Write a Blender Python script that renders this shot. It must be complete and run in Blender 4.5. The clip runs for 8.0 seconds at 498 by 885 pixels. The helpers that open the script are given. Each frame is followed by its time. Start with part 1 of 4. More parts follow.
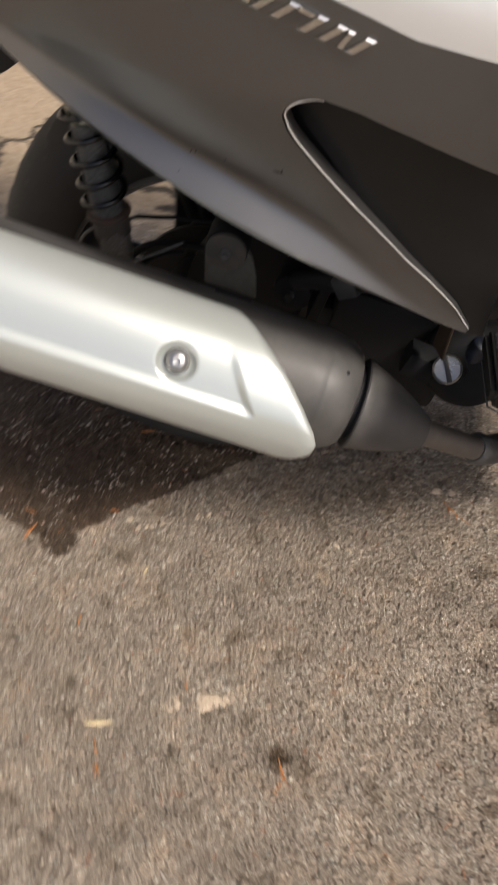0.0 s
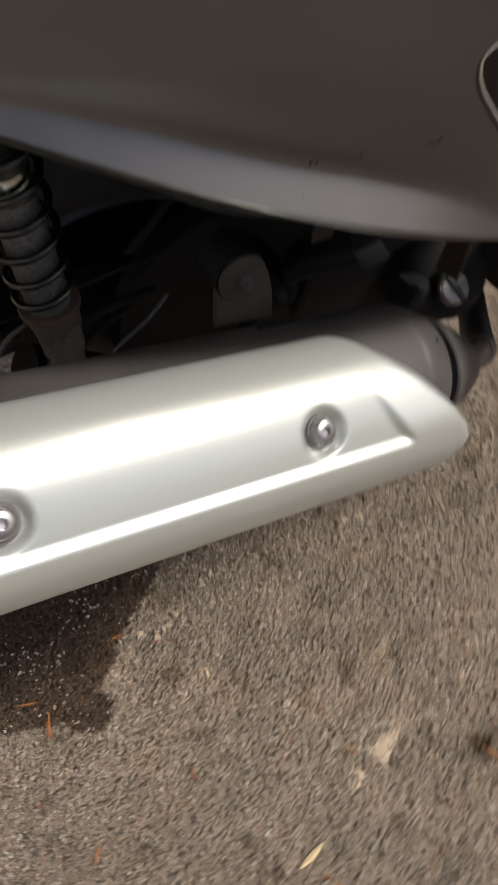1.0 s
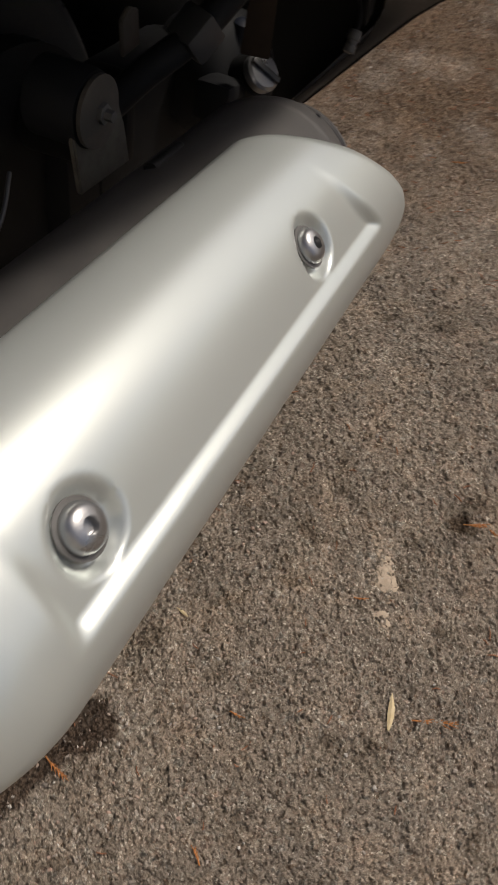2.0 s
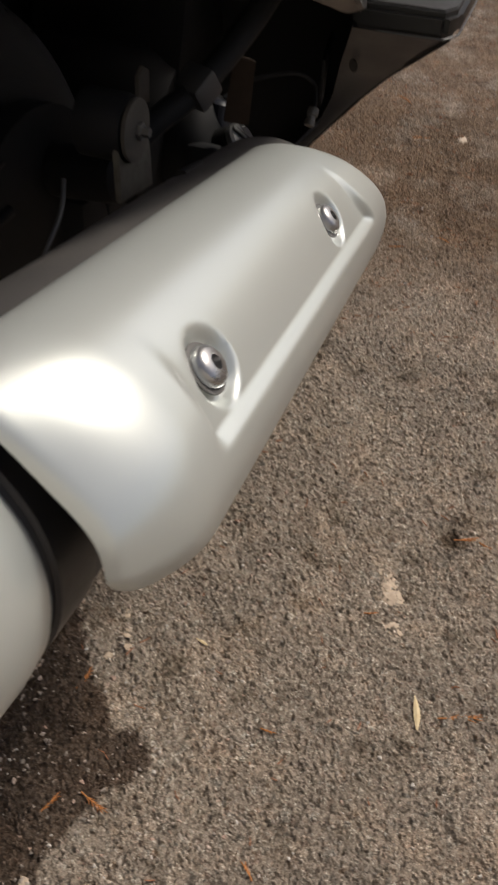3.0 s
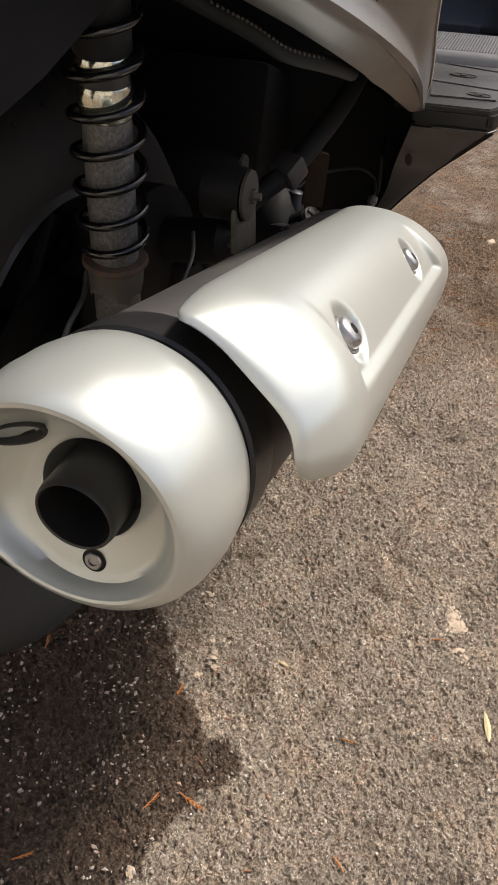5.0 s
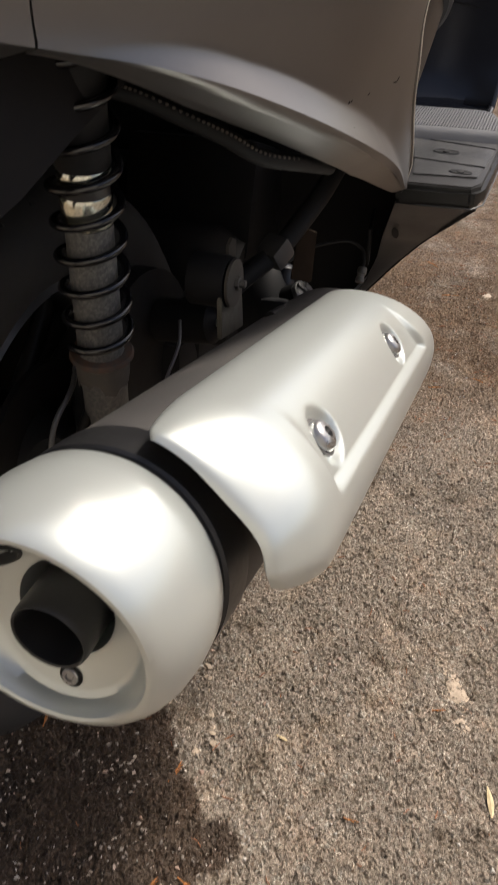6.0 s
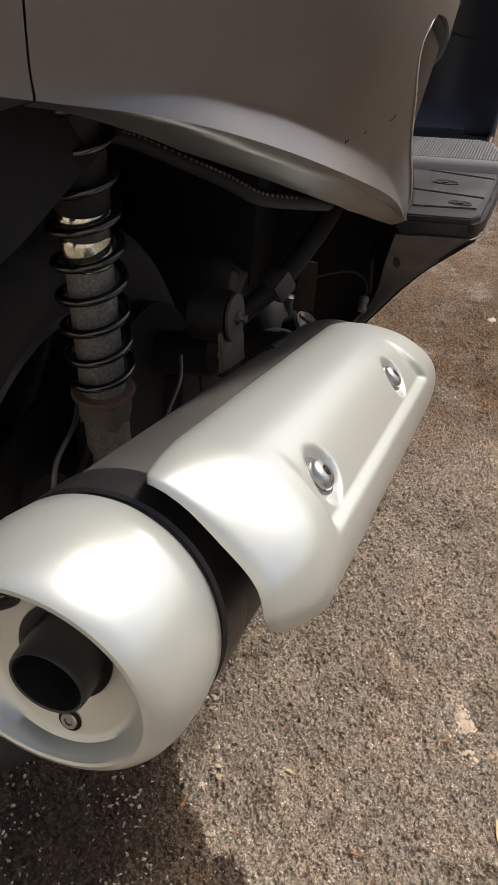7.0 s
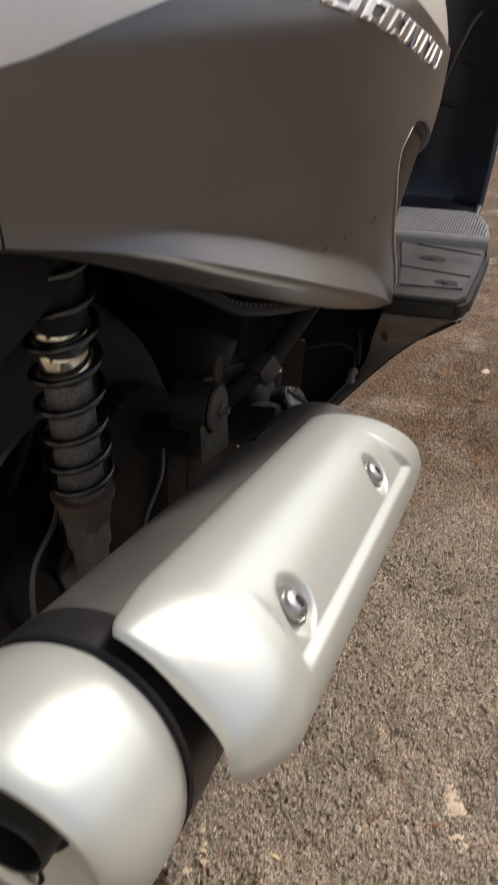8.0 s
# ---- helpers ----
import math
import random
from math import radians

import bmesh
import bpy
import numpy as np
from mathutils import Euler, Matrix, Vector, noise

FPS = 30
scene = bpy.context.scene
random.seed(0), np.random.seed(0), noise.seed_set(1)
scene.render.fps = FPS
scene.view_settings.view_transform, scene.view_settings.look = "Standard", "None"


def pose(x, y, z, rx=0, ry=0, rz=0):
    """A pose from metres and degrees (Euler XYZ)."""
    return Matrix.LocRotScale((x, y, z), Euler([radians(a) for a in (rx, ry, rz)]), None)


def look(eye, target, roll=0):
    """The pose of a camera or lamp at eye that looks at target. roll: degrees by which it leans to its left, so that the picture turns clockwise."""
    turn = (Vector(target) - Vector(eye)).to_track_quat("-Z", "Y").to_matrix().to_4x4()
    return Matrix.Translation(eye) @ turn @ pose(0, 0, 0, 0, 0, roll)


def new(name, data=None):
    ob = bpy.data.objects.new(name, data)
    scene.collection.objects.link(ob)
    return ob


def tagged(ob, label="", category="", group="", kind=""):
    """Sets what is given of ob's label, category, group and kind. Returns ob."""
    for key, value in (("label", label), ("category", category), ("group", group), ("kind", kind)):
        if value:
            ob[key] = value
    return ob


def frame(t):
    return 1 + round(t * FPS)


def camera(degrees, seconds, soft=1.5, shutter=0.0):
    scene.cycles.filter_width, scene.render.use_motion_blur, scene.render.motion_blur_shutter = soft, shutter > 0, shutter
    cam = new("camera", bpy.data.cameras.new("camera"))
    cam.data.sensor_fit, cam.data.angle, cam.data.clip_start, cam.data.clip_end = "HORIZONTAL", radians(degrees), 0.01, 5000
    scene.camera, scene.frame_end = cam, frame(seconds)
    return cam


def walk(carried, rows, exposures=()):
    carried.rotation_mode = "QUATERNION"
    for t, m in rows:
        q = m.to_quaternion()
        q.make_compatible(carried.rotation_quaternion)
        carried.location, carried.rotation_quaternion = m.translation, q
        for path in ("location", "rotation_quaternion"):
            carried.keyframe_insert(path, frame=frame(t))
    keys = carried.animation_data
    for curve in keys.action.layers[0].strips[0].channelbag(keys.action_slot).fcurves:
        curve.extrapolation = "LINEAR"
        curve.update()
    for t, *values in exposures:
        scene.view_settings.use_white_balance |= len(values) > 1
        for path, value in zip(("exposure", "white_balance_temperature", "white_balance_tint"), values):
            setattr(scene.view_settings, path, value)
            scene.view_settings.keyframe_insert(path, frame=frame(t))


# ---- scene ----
cam = camera(34.3, 8.0, shutter=0.5)
PATH = [
    (0, (0.124, -0.48, 0.867), (-0.045, 0.854, -0.614), 3.1),
    (0.5, (-0.044, -0.351, 0.857), (0.21, 0.967, -0.627), 2.1),
    (1, (-0.21, -0.248, 0.809), (0.446, 0.814, -0.754), 1.2),
    (1.5, (-0.257, -0.146, 0.75), (0.52, 0.515, -0.971), -0.7),
    (1.7, (-0.261, -0.116, 0.729), (0.592, 0.412, -1.002), 1.1),
    (2.8, (-0.398, -0.072, 0.666), (0.878, 0.267, -0.836), 4.3),
    (3, (-0.418, -0.078, 0.67), (0.902, 0.305, -0.782), 3.2),
    (3.5, (-0.485, -0.072, 0.675), (0.924, 0.38, -0.672), 0.7),
    (4, (-0.526, -0.077, 0.673), (0.93, 0.378, -0.62), 0.6),
    (4.5, (-0.544, -0.068, 0.677), (0.937, 0.409, -0.58), 1.3),
    (4.7, (-0.548, -0.064, 0.671), (0.935, 0.428, -0.576), 1.4),
    (5.8, (-0.539, -0.073, 0.683), (0.981, 0.468, -0.499), 0.0),
    (6, (-0.53, -0.076, 0.7), (1.008, 0.476, -0.453), -0.5),
    (6.5, (-0.524, -0.079, 0.703), (1.038, 0.493, -0.407), -1.2),
    (7, (-0.525, -0.08, 0.709), (1.034, 0.502, -0.401), -1.4),
    (7.5, (-0.515, -0.084, 0.722), (1.043, 0.504, -0.385), -1.5),
    (8, (-0.491, -0.084, 0.752), (1.099, 0.511, -0.307), -1.3),
]
walk(cam, [(t, look(eye, target, roll)) for t, eye, target, roll in PATH],
     exposures=[(0, 0.24), (0.5, -0.34), (1, -0.18), (1.5, -0.55), (3, -0.25), (3.5, -0.05), (4, 0.27), (4.5, 0.48), (6, 0.3), (7, 0.27), (8, 0.2)])

# ---- light ----
SUN_AZ, SUN_EL = -33.0, 50.0      # from ahead of the scooter and to its right
world = bpy.data.worlds.new("sky")
scene.world = world
world.use_nodes = True
wn = world.node_tree.nodes
sky = wn.new("ShaderNodeTexSky")
sky.sky_type = "NISHITA"
sky.sun_disc = False
sky.air_density, sky.dust_density, sky.ozone_density = 0.65, 4.5, 0.6
sky.sun_elevation = radians(SUN_EL)
sky.sun_rotation = radians(90 - SUN_AZ)
wn["Background"].inputs[1].default_value = 0.15
world.node_tree.links.new(sky.outputs[0], wn["Background"].inputs[0])
sun = new("sun", bpy.data.lights.new("sun", "SUN"))
sun.data.energy, sun.data.angle, sun.data.color = 3.4, radians(10), (1.0, 0.92, 0.82)
sun.matrix_world = look((3 * math.cos(radians(SUN_EL)) * math.cos(radians(SUN_AZ)), 3 * math.cos(radians(SUN_EL)) * math.sin(radians(SUN_AZ)),
                         3 * math.sin(radians(SUN_EL))), (0, 0, 0))


# ---- materials ----
def mat(name, base, rough=0.5, metal=0.0, coat=0.0, spec=0.5):
    m = bpy.data.materials.new(name)
    m.use_nodes = True
    b = m.node_tree.nodes["Principled BSDF"]
    b.inputs["Base Color"].default_value = (*base, 1)
    b.inputs["Roughness"].default_value = rough
    b.inputs["Metallic"].default_value = metal
    b.inputs["Coat Weight"].default_value = coat
    b.inputs["Coat Roughness"].default_value = 0.12
    b.inputs["Specular IOR Level"].default_value = spec
    return m


def node(m, kind, **kw):
    n = m.node_tree.nodes.new(kind)
    for k, v in kw.items():
        n.inputs[k].default_value = v
    return n


def link(m, a, b):
    m.node_tree.links.new(a, b)


def coords(m, scale=1.0):
    tc = m.node_tree.nodes.new("ShaderNodeTexCoord")
    mp = m.node_tree.nodes.new("ShaderNodeMapping")
    mp.inputs["Scale"].default_value = (scale, scale, scale)
    link(m, tc.outputs["Object"], mp.inputs["Vector"])
    return mp.outputs["Vector"]


def ramp(m, fac, stops):
    r = m.node_tree.nodes.new("ShaderNodeValToRGB")
    while len(r.color_ramp.elements) < len(stops):
        r.color_ramp.elements.new(0.5)
    for e, (p, c) in zip(r.color_ramp.elements, stops):
        e.position, e.color = p, (*c, 1)
    link(m, fac, r.inputs["Fac"])
    return r.outputs["Color"]


def mix(m, fac, a, b, blend="MIX"):
    n = m.node_tree.nodes.new("ShaderNodeMix")
    n.data_type, n.blend_type = "RGBA", blend
    for sock, val in ((n.inputs[0], fac), (n.inputs[6], a), (n.inputs[7], b)):
        if isinstance(val, (int, float)):
            sock.default_value = val
        elif isinstance(val, tuple):
            sock.default_value = (*val, 1)
        else:
            link(m, val, sock)
    return n.outputs[2]


def noisy(m, scale, detail=6.0, rough=0.6, vec=None):
    n = node(m, "ShaderNodeTexNoise", Scale=scale, Detail=detail, Roughness=rough)
    link(m, vec if vec is not None else coords(m), n.inputs["Vector"])
    return n.outputs["Fac"]


def bump(m, height, strength, distance):
    b = node(m, "ShaderNodeBump", Strength=strength, Distance=distance)
    link(m, height, b.inputs["Height"])
    link(m, b.outputs["Normal"], m.node_tree.nodes["Principled BSDF"].inputs["Normal"])


def base_in(m, name="Base Color"):
    return m.node_tree.nodes["Principled BSDF"].inputs[name]


def worn(name, base, dirt, rough=0.5, metal=0.0, coat=0.0, scale=40.0, amount=0.35, grain=900.0, relief=0.1, spec=0.5):
    """Paint, plastic or metal with blotches, dust and a fine grain."""
    m = mat(name, base, rough, metal, coat, spec)
    big = noisy(m, scale, 5, 0.65)
    f = ramp(m, big, [(0.42, (0, 0, 0)), (0.75, (amount, amount, amount))])
    link(m, mix(m, f, base, dirt), base_in(m))
    fine = noisy(m, grain, 2, 0.5)
    k = 1.0 if relief > 0.05 else 0.15       # clean lacquer is evener than plastic or metal
    lo, hi = max(rough - 0.06 * k, 0.02), min(rough + 0.10 * k, 1)
    link(m, ramp(m, big, [(0.3, (lo,) * 3), (0.75, (hi,) * 3)]), base_in(m, "Roughness"))
    if relief > 0.05:
        bump(m, fine, relief, 0.0004)
    return m


M_SHIELD = worn("silver_lacquer", (0.492, 0.524, 0.499), (0.480, 0.510, 0.483), 0.29, 0.5, 0.3, 7, 0.3, 2200, 0.02)
M_FAIR = worn("grey_metallic_paint", (0.145, 0.141, 0.138), (0.163, 0.158, 0.154), 0.30, 0.8, 0.0, 22, 0.4, 2500, 0.03)
M_SILVER = worn("pale_silver_paint", (0.6, 0.59, 0.57), (0.55, 0.53, 0.5), 0.3, 0.45, 0.3, 20, 0.3, 2500, 0.02)
M_BODY = worn("heatproof_black", (0.056, 0.053, 0.051), (0.105, 0.098, 0.09), 0.55, 0.1, 0, 30, 0.5, 1500, 0.12)
M_PIPEBLK = worn("satin_black_steel", (0.018, 0.018, 0.019), (0.03, 0.03, 0.03), 0.38, 0.3, 0, 60, 0.4, 1600, 0.08)
M_PLASTIC = worn("black_plastic", (0.013, 0.013, 0.0145), (0.032, 0.031, 0.029), 0.42, 0, 0, 25, 0.5, 1300, 0.2)
M_GLOSSBLK = worn("glossy_black_panel", (0.017, 0.018, 0.022), (0.030, 0.031, 0.034), 0.26, 0, 0.05, 14, 0.4, 1500, 0.03, 0.5)
M_GREYPL = worn("grey_board_plastic", (0.060, 0.060, 0.062), (0.11, 0.105, 0.095), 0.38, 0, 0, 30, 0.5, 1700, 0.25)
M_STEP = worn("grey_ribbed_rubber", (0.115, 0.119, 0.128), (0.16, 0.16, 0.16), 0.6, 0, 0, 40, 0.5, 900, 0.3)
M_RUBBER = worn("tyre_rubber", (0.017, 0.017, 0.0175), (0.045, 0.041, 0.036), 0.75, 0, 0, 35, 0.6, 700, 0.3)
M_DRUM = worn("brown_grey_hot_steel", (0.12, 0.105, 0.09), (0.2, 0.17, 0.14), 0.5, 0.3, 0, 50, 0.6, 800, 0.15)
M_STEEL = worn("zinc_steel", (0.36, 0.36, 0.36), (0.22, 0.21, 0.20), 0.30, 0.9, 0, 60, 0.5, 900, 0.15)
M_ZINC = worn("speckled_zinc", (0.68, 0.69, 0.60), (0.05, 0.05, 0.045), 0.13, 0.95, 0, 900, 0.9, 900, 0.1)
M_CHROME = worn("bright_chrome", (0.60, 0.59, 0.57), (0.42, 0.40, 0.37), 0.22, 1.0, 0, 120, 0.3, 900, 0.03)
M_ALLOY = worn("dull_cast_alloy", (0.115, 0.112, 0.107), (0.05, 0.046, 0.04), 0.6, 0.35, 0, 70, 0.7, 500, 0.4)
M_DIRTY = worn("grimy_engine_metal", (0.009, 0.009, 0.0095), (0.02, 0.018, 0.016), 0.62, 0.2, 0, 45, 0.6, 400, 0.4, 0.3)
M_TUBE = worn("speckled_grey_casting", (0.075, 0.077, 0.078), (0.24, 0.235, 0.22), 0.55, 0.3, 0, 420, 0.75, 900, 0.3)
M_RUST = worn("rusty_spring_seat", (0.045, 0.038, 0.033), (0.13, 0.055, 0.028), 0.7, 0.2, 0, 120, 0.8, 600, 0.4)
M_SPRING = worn("black_enamel_spring", (0.005, 0.005, 0.006), (0.010, 0.010, 0.010), 0.16, 0, 0.2, 60, 0.3, 900, 0.05)
M_DUST = worn("dust_stained_black", (0.05, 0.045, 0.038), (0.12, 0.1, 0.08), 0.7, 0, 0, 50, 0.7, 600, 0.3)
M_BAY = worn("matt_black_plastic", (0.010, 0.0105, 0.0118), (0.018, 0.0175, 0.017), 0.65, 0, 0, 30, 0.5, 900, 0.2, 0.2)
M_BELLY = worn("dull_black_belly", (0.009, 0.009, 0.0105), (0.02, 0.0185, 0.017), 0.6, 0, 0, 18, 0.5, 900, 0.15, 0.12)
M_UNDER = worn("dark_blue_grey_plastic", (0.011, 0.013, 0.018), (0.020, 0.020, 0.022), 0.36, 0, 0, 16, 0.5, 1500, 0.1, 0.22)
M_SLEEVE = worn("perished_rubber", (0.05, 0.046, 0.040), (0.10, 0.09, 0.075), 0.75, 0, 0, 90, 0.6, 600, 0.3)
M_INNER = worn("satin_black_plastic", (0.006, 0.006, 0.006), (0.012, 0.0115, 0.011), 0.36, 0, 0, 20, 0.4, 1500, 0.03, 0.32)
M_FLAP = worn("brown_mud_plastic", (0.028, 0.019, 0.013), (0.05, 0.035, 0.025), 0.8, 0, 0, 50, 0.6, 600, 0.2, 0.2)
M_PLATE = worn("weathered_steel_plate", (0.13, 0.122, 0.10), (0.07, 0.062, 0.05), 0.6, 0.3, 0, 60, 0.6, 700, 0.25)
M_BLUE = worn("dark_blue_plastic", (0.007, 0.010, 0.02), (0.015, 0.018, 0.026), 0.4, 0, 0, 40, 0.4, 900, 0.1)
M_PAD = worn("grey_pad_plastic", (0.034, 0.035, 0.037), (0.052, 0.052, 0.052), 0.40, 0, 0, 30, 0.5, 1700, 0.2)
M_NEEDLE = worn("dry_conifer_orange", (0.42, 0.17, 0.05), (0.3, 0.11, 0.03), 0.8, 0, 0, 200, 0.6, 900, 0.2)
M_LITTER = worn("brown_dry_needles", (0.30, 0.125, 0.06), (0.17, 0.08, 0.045), 0.85, 0, 0, 12, 0.8, 900, 0.2)
M_STRAW = worn("dry_straw_leaf", (0.55, 0.45, 0.27), (0.4, 0.28, 0.14), 0.75, 0, 0, 200, 0.6, 900, 0.2)
M_CHIP = worn("pale_limestone", (0.46, 0.37, 0.275), (0.29, 0.23, 0.175), 0.9, 0, 0, 260, 0.8, 900, 0.8)


def asphalt():
    m = mat("worn_gravelly_asphalt", (0.2, 0.17, 0.14), 0.9, spec=0.3)
    v0 = coords(m)

    def maths(op, a, b=0.0):
        n = m.node_tree.nodes.new("ShaderNodeMath")
        n.operation = op
        for sock, val in zip(n.inputs, (a, b)):
            if isinstance(val, (int, float)):
                sock.default_value = val
            else:
                link(m, val, sock)
        return n.outputs[0]

    # crumbs of stone, bent by noise, of two sizes
    bend = node(m, "ShaderNodeTexNoise", Scale=330.0, Detail=3.0, Roughness=0.6)
    link(m, v0, bend.inputs["Vector"])
    off = m.node_tree.nodes.new("ShaderNodeVectorMath")
    off.operation = "MULTIPLY_ADD"
    off.inputs[1].default_value = (0.003, 0.003, 0.003)
    link(m, bend.outputs["Color"], off.inputs[0])
    link(m, v0, off.inputs[2])
    v = off.outputs[0]
    cell = node(m, "ShaderNodeTexVoronoi", Scale=240.0, Randomness=1.0)
    cell2 = node(m, "ShaderNodeTexVoronoi", Scale=620.0, Randomness=1.0)
    for c in (cell, cell2):
        c.distance = "MANHATTAN"
        link(m, v, c.inputs["Vector"])

    def channel(c, k):
        sep = m.node_tree.nodes.new("ShaderNodeSeparateColor")
        link(m, c.outputs["Color"], sep.inputs[0])
        return sep.outputs[k]

    tones = [(0.0, (0.185, 0.158, 0.130)), (0.2, (0.252, 0.217, 0.180)), (0.5, (0.304, 0.264, 0.220)), (0.78, (0.352, 0.309, 0.258)), (0.85, (0.338, 0.252, 0.202)), (0.91, (0.454, 0.41, 0.35)), (1.0, (0.753, 0.74, 0.67))]
    col = mix(m, 0.55, ramp(m, channel(cell, 0), tones), ramp(m, channel(cell2, 1), tones))
    grain = noisy(m, 800.0, 4, 0.7, v0)
    col = mix(m, 0.8, col, ramp(m, grain, [(0.3, (0.54,) * 3), (0.5, (1.0,) * 3), (0.72, (1.55,) * 3)]), "MULTIPLY")
    # blotches of several sizes
    col = mix(m, 0.5, col, ramp(m, noisy(m, 30.0, 4, 0.6, v0), [(0.3, (0.68, 0.66, 0.64)), (0.7, (1.28, 1.25, 1.21))]), "MULTIPLY")
    col = mix(m, 0.8, col, ramp(m, noisy(m, 6.0, 5, 0.6, v0), [(0.3, (0.76, 0.73, 0.70)), (0.7, (1.2, 1.16, 1.11))]), "MULTIPLY")
    # pinkish gravel and greyer tar in drifts
    col = mix(m, ramp(m, noisy(m, 15.0, 5, 0.62, v0), [(0.50, (0, 0, 0)), (0.66, (0.75, 0.75, 0.75))]), col, mix(m, 1.0, col, (1.10, 1.03, 0.97), "MULTIPLY"))
    col = mix(m, ramp(m, noisy(m, 21.0, 4, 0.6, coords(m, 1.07)), [(0.52, (0, 0, 0)), (0.66, (0.8, 0.8, 0.8))]), col, mix(m, 1.0, col, (0.86, 0.85, 0.815), "MULTIPLY"))
    geo = m.node_tree.nodes.new("ShaderNodeNewGeometry")
    xyz = m.node_tree.nodes.new("ShaderNodeSeparateXYZ")
    link(m, geo.outputs["Position"], xyz.inputs[0])
    X, Y = xyz.outputs[0], xyz.outputs[1]
    wob = noisy(m, 17.0, 6, 0.65, v0)
    dirt = ramp(m, noisy(m, 24.0, 3, 0.55, v0), [(0.585, (1, 1, 1)), (0.68, (0.42, 0.38, 0.34))])
    col = mix(m, 0.7, col, dirt, "MULTIPLY")
    spots = ramp(m, noisy(m, 62.0, 2, 0.5, v0), [(0.69, (1, 1, 1)), (0.74, (0.38, 0.33, 0.28))])
    col = mix(m, 0.85, col, spots, "MULTIPLY")
    chips = ramp(m, noisy(m, 120.0, 2, 0.5, v0), [(0.66, (1, 1, 1)), (0.71, (0.42, 0.33, 0.26))])
    col = mix(m, 0.8, col, chips, "MULTIPLY")
    ahead = maths("MULTIPLY", maths("SUBTRACT", X, 0.40), 3.0)
    ahead = maths("MULTIPLY", maths("MINIMUM", maths("MAXIMUM", ahead, 0.0), 1.0), ramp(m, noisy(m, 9.0, 5, 0.65, v0), [(0.28, (0, 0, 0)), (0.50, (1, 1, 1))]))
    col = mix(m, ahead, col, mix(m, 1.0, col, (0.52, 0.42, 0.33), "MULTIPLY"))
    # a darker, smoother patch with a blunt nose, under the silencer
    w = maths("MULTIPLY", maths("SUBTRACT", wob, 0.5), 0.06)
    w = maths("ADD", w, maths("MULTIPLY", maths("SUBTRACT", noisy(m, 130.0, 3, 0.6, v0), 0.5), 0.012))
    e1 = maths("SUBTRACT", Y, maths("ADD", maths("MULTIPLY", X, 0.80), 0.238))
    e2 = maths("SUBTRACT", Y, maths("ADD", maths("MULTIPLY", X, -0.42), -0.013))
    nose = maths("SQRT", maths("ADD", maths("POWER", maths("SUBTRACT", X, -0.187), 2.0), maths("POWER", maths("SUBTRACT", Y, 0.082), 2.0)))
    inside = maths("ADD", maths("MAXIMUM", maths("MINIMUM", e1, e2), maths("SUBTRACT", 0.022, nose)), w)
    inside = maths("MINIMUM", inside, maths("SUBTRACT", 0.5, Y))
    dark_patch = ramp(m, maths("ADD", maths("MULTIPLY", inside, 20.0), 0.45), [(0.42, (0, 0, 0)), (0.53, (1, 1, 1))])
    col = mix(m, dark_patch, col, mix(m, 1.0, col, (0.26, 0.215, 0.185), "MULTIPLY"))
    clump = maths("ADD", maths("POWER", maths("SUBTRACT", X, 0.131), 2.0), maths("POWER", maths("SUBTRACT", Y, -0.143), 2.0))
    clump = maths("ADD", maths("SQRT", clump), maths("MULTIPLY", maths("SUBTRACT", noisy(m, 90.0, 3, 0.6, v0), 0.5), 0.03))
    col = mix(m, ramp(m, maths("MULTIPLY", clump, 20.0), [(0.18, (1, 1, 1)), (0.36, (0, 0, 0))]), col, mix(m, 1.0, col, (0.3, 0.25, 0.2), "MULTIPLY"))
    # bare pale slab beyond the scooter, cracked across
    slab = ramp(m, maths("ADD", maths("SUBTRACT", Y, 0.45), maths("MULTIPLY", wob, 0.3)), [(0.5, (0, 0, 0)), (0.56, (1, 1, 1))])
    pale = ramp(m, noisy(m, 60.0, 8, 0.7, v0), [(0.3, (0.36, 0.27, 0.18)), (0.7, (0.54, 0.43, 0.31))])
    crack = node(m, "ShaderNodeTexVoronoi", Scale=3.2)
    crack.feature = "DISTANCE_TO_EDGE"
    wide = m.node_tree.nodes.new("ShaderNodeVectorMath")
    wide.operation = "MULTIPLY_ADD"
    wide.inputs[1].default_value = (0.25, 0.25, 0)
    rough_n = node(m, "ShaderNodeTexNoise", Scale=9.0, Detail=5.0)
    link(m, v0, rough_n.inputs["Vector"])
    link(m, rough_n.outputs["Color"], wide.inputs[0])
    link(m, v0, wide.inputs[2])
    link(m, wide.outputs[0], crack.inputs["Vector"])
    pale = mix(m, ramp(m, crack.outputs["Distance"], [(0.012, (1, 1, 1)), (0.04, (0, 0, 0))]), pale, (0.07, 0.055, 0.04))
    col = mix(m, slab, col, pale)
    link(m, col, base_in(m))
    link(m, ramp(m, dark_patch, [(0, (0.9,) * 3), (1, (0.5,) * 3)]), base_in(m, "Roughness"))
    # every crumb is a facet with a tilt of its own
    def facets(c, slope, step):
        away, lean, dot = (m.node_tree.nodes.new("ShaderNodeVectorMath") for k in range(3))
        away.operation, lean.operation, dot.operation = "SUBTRACT", "SUBTRACT", "DOT_PRODUCT"
        link(m, v, away.inputs[0])
        link(m, c.outputs["Position"], away.inputs[1])
        link(m, c.outputs["Color"], lean.inputs[0])
        lean.inputs[1].default_value = (0.5, 0.5, 0.5)
        link(m, away.outputs[0], dot.inputs[0])
        link(m, lean.outputs[0], dot.inputs[1])
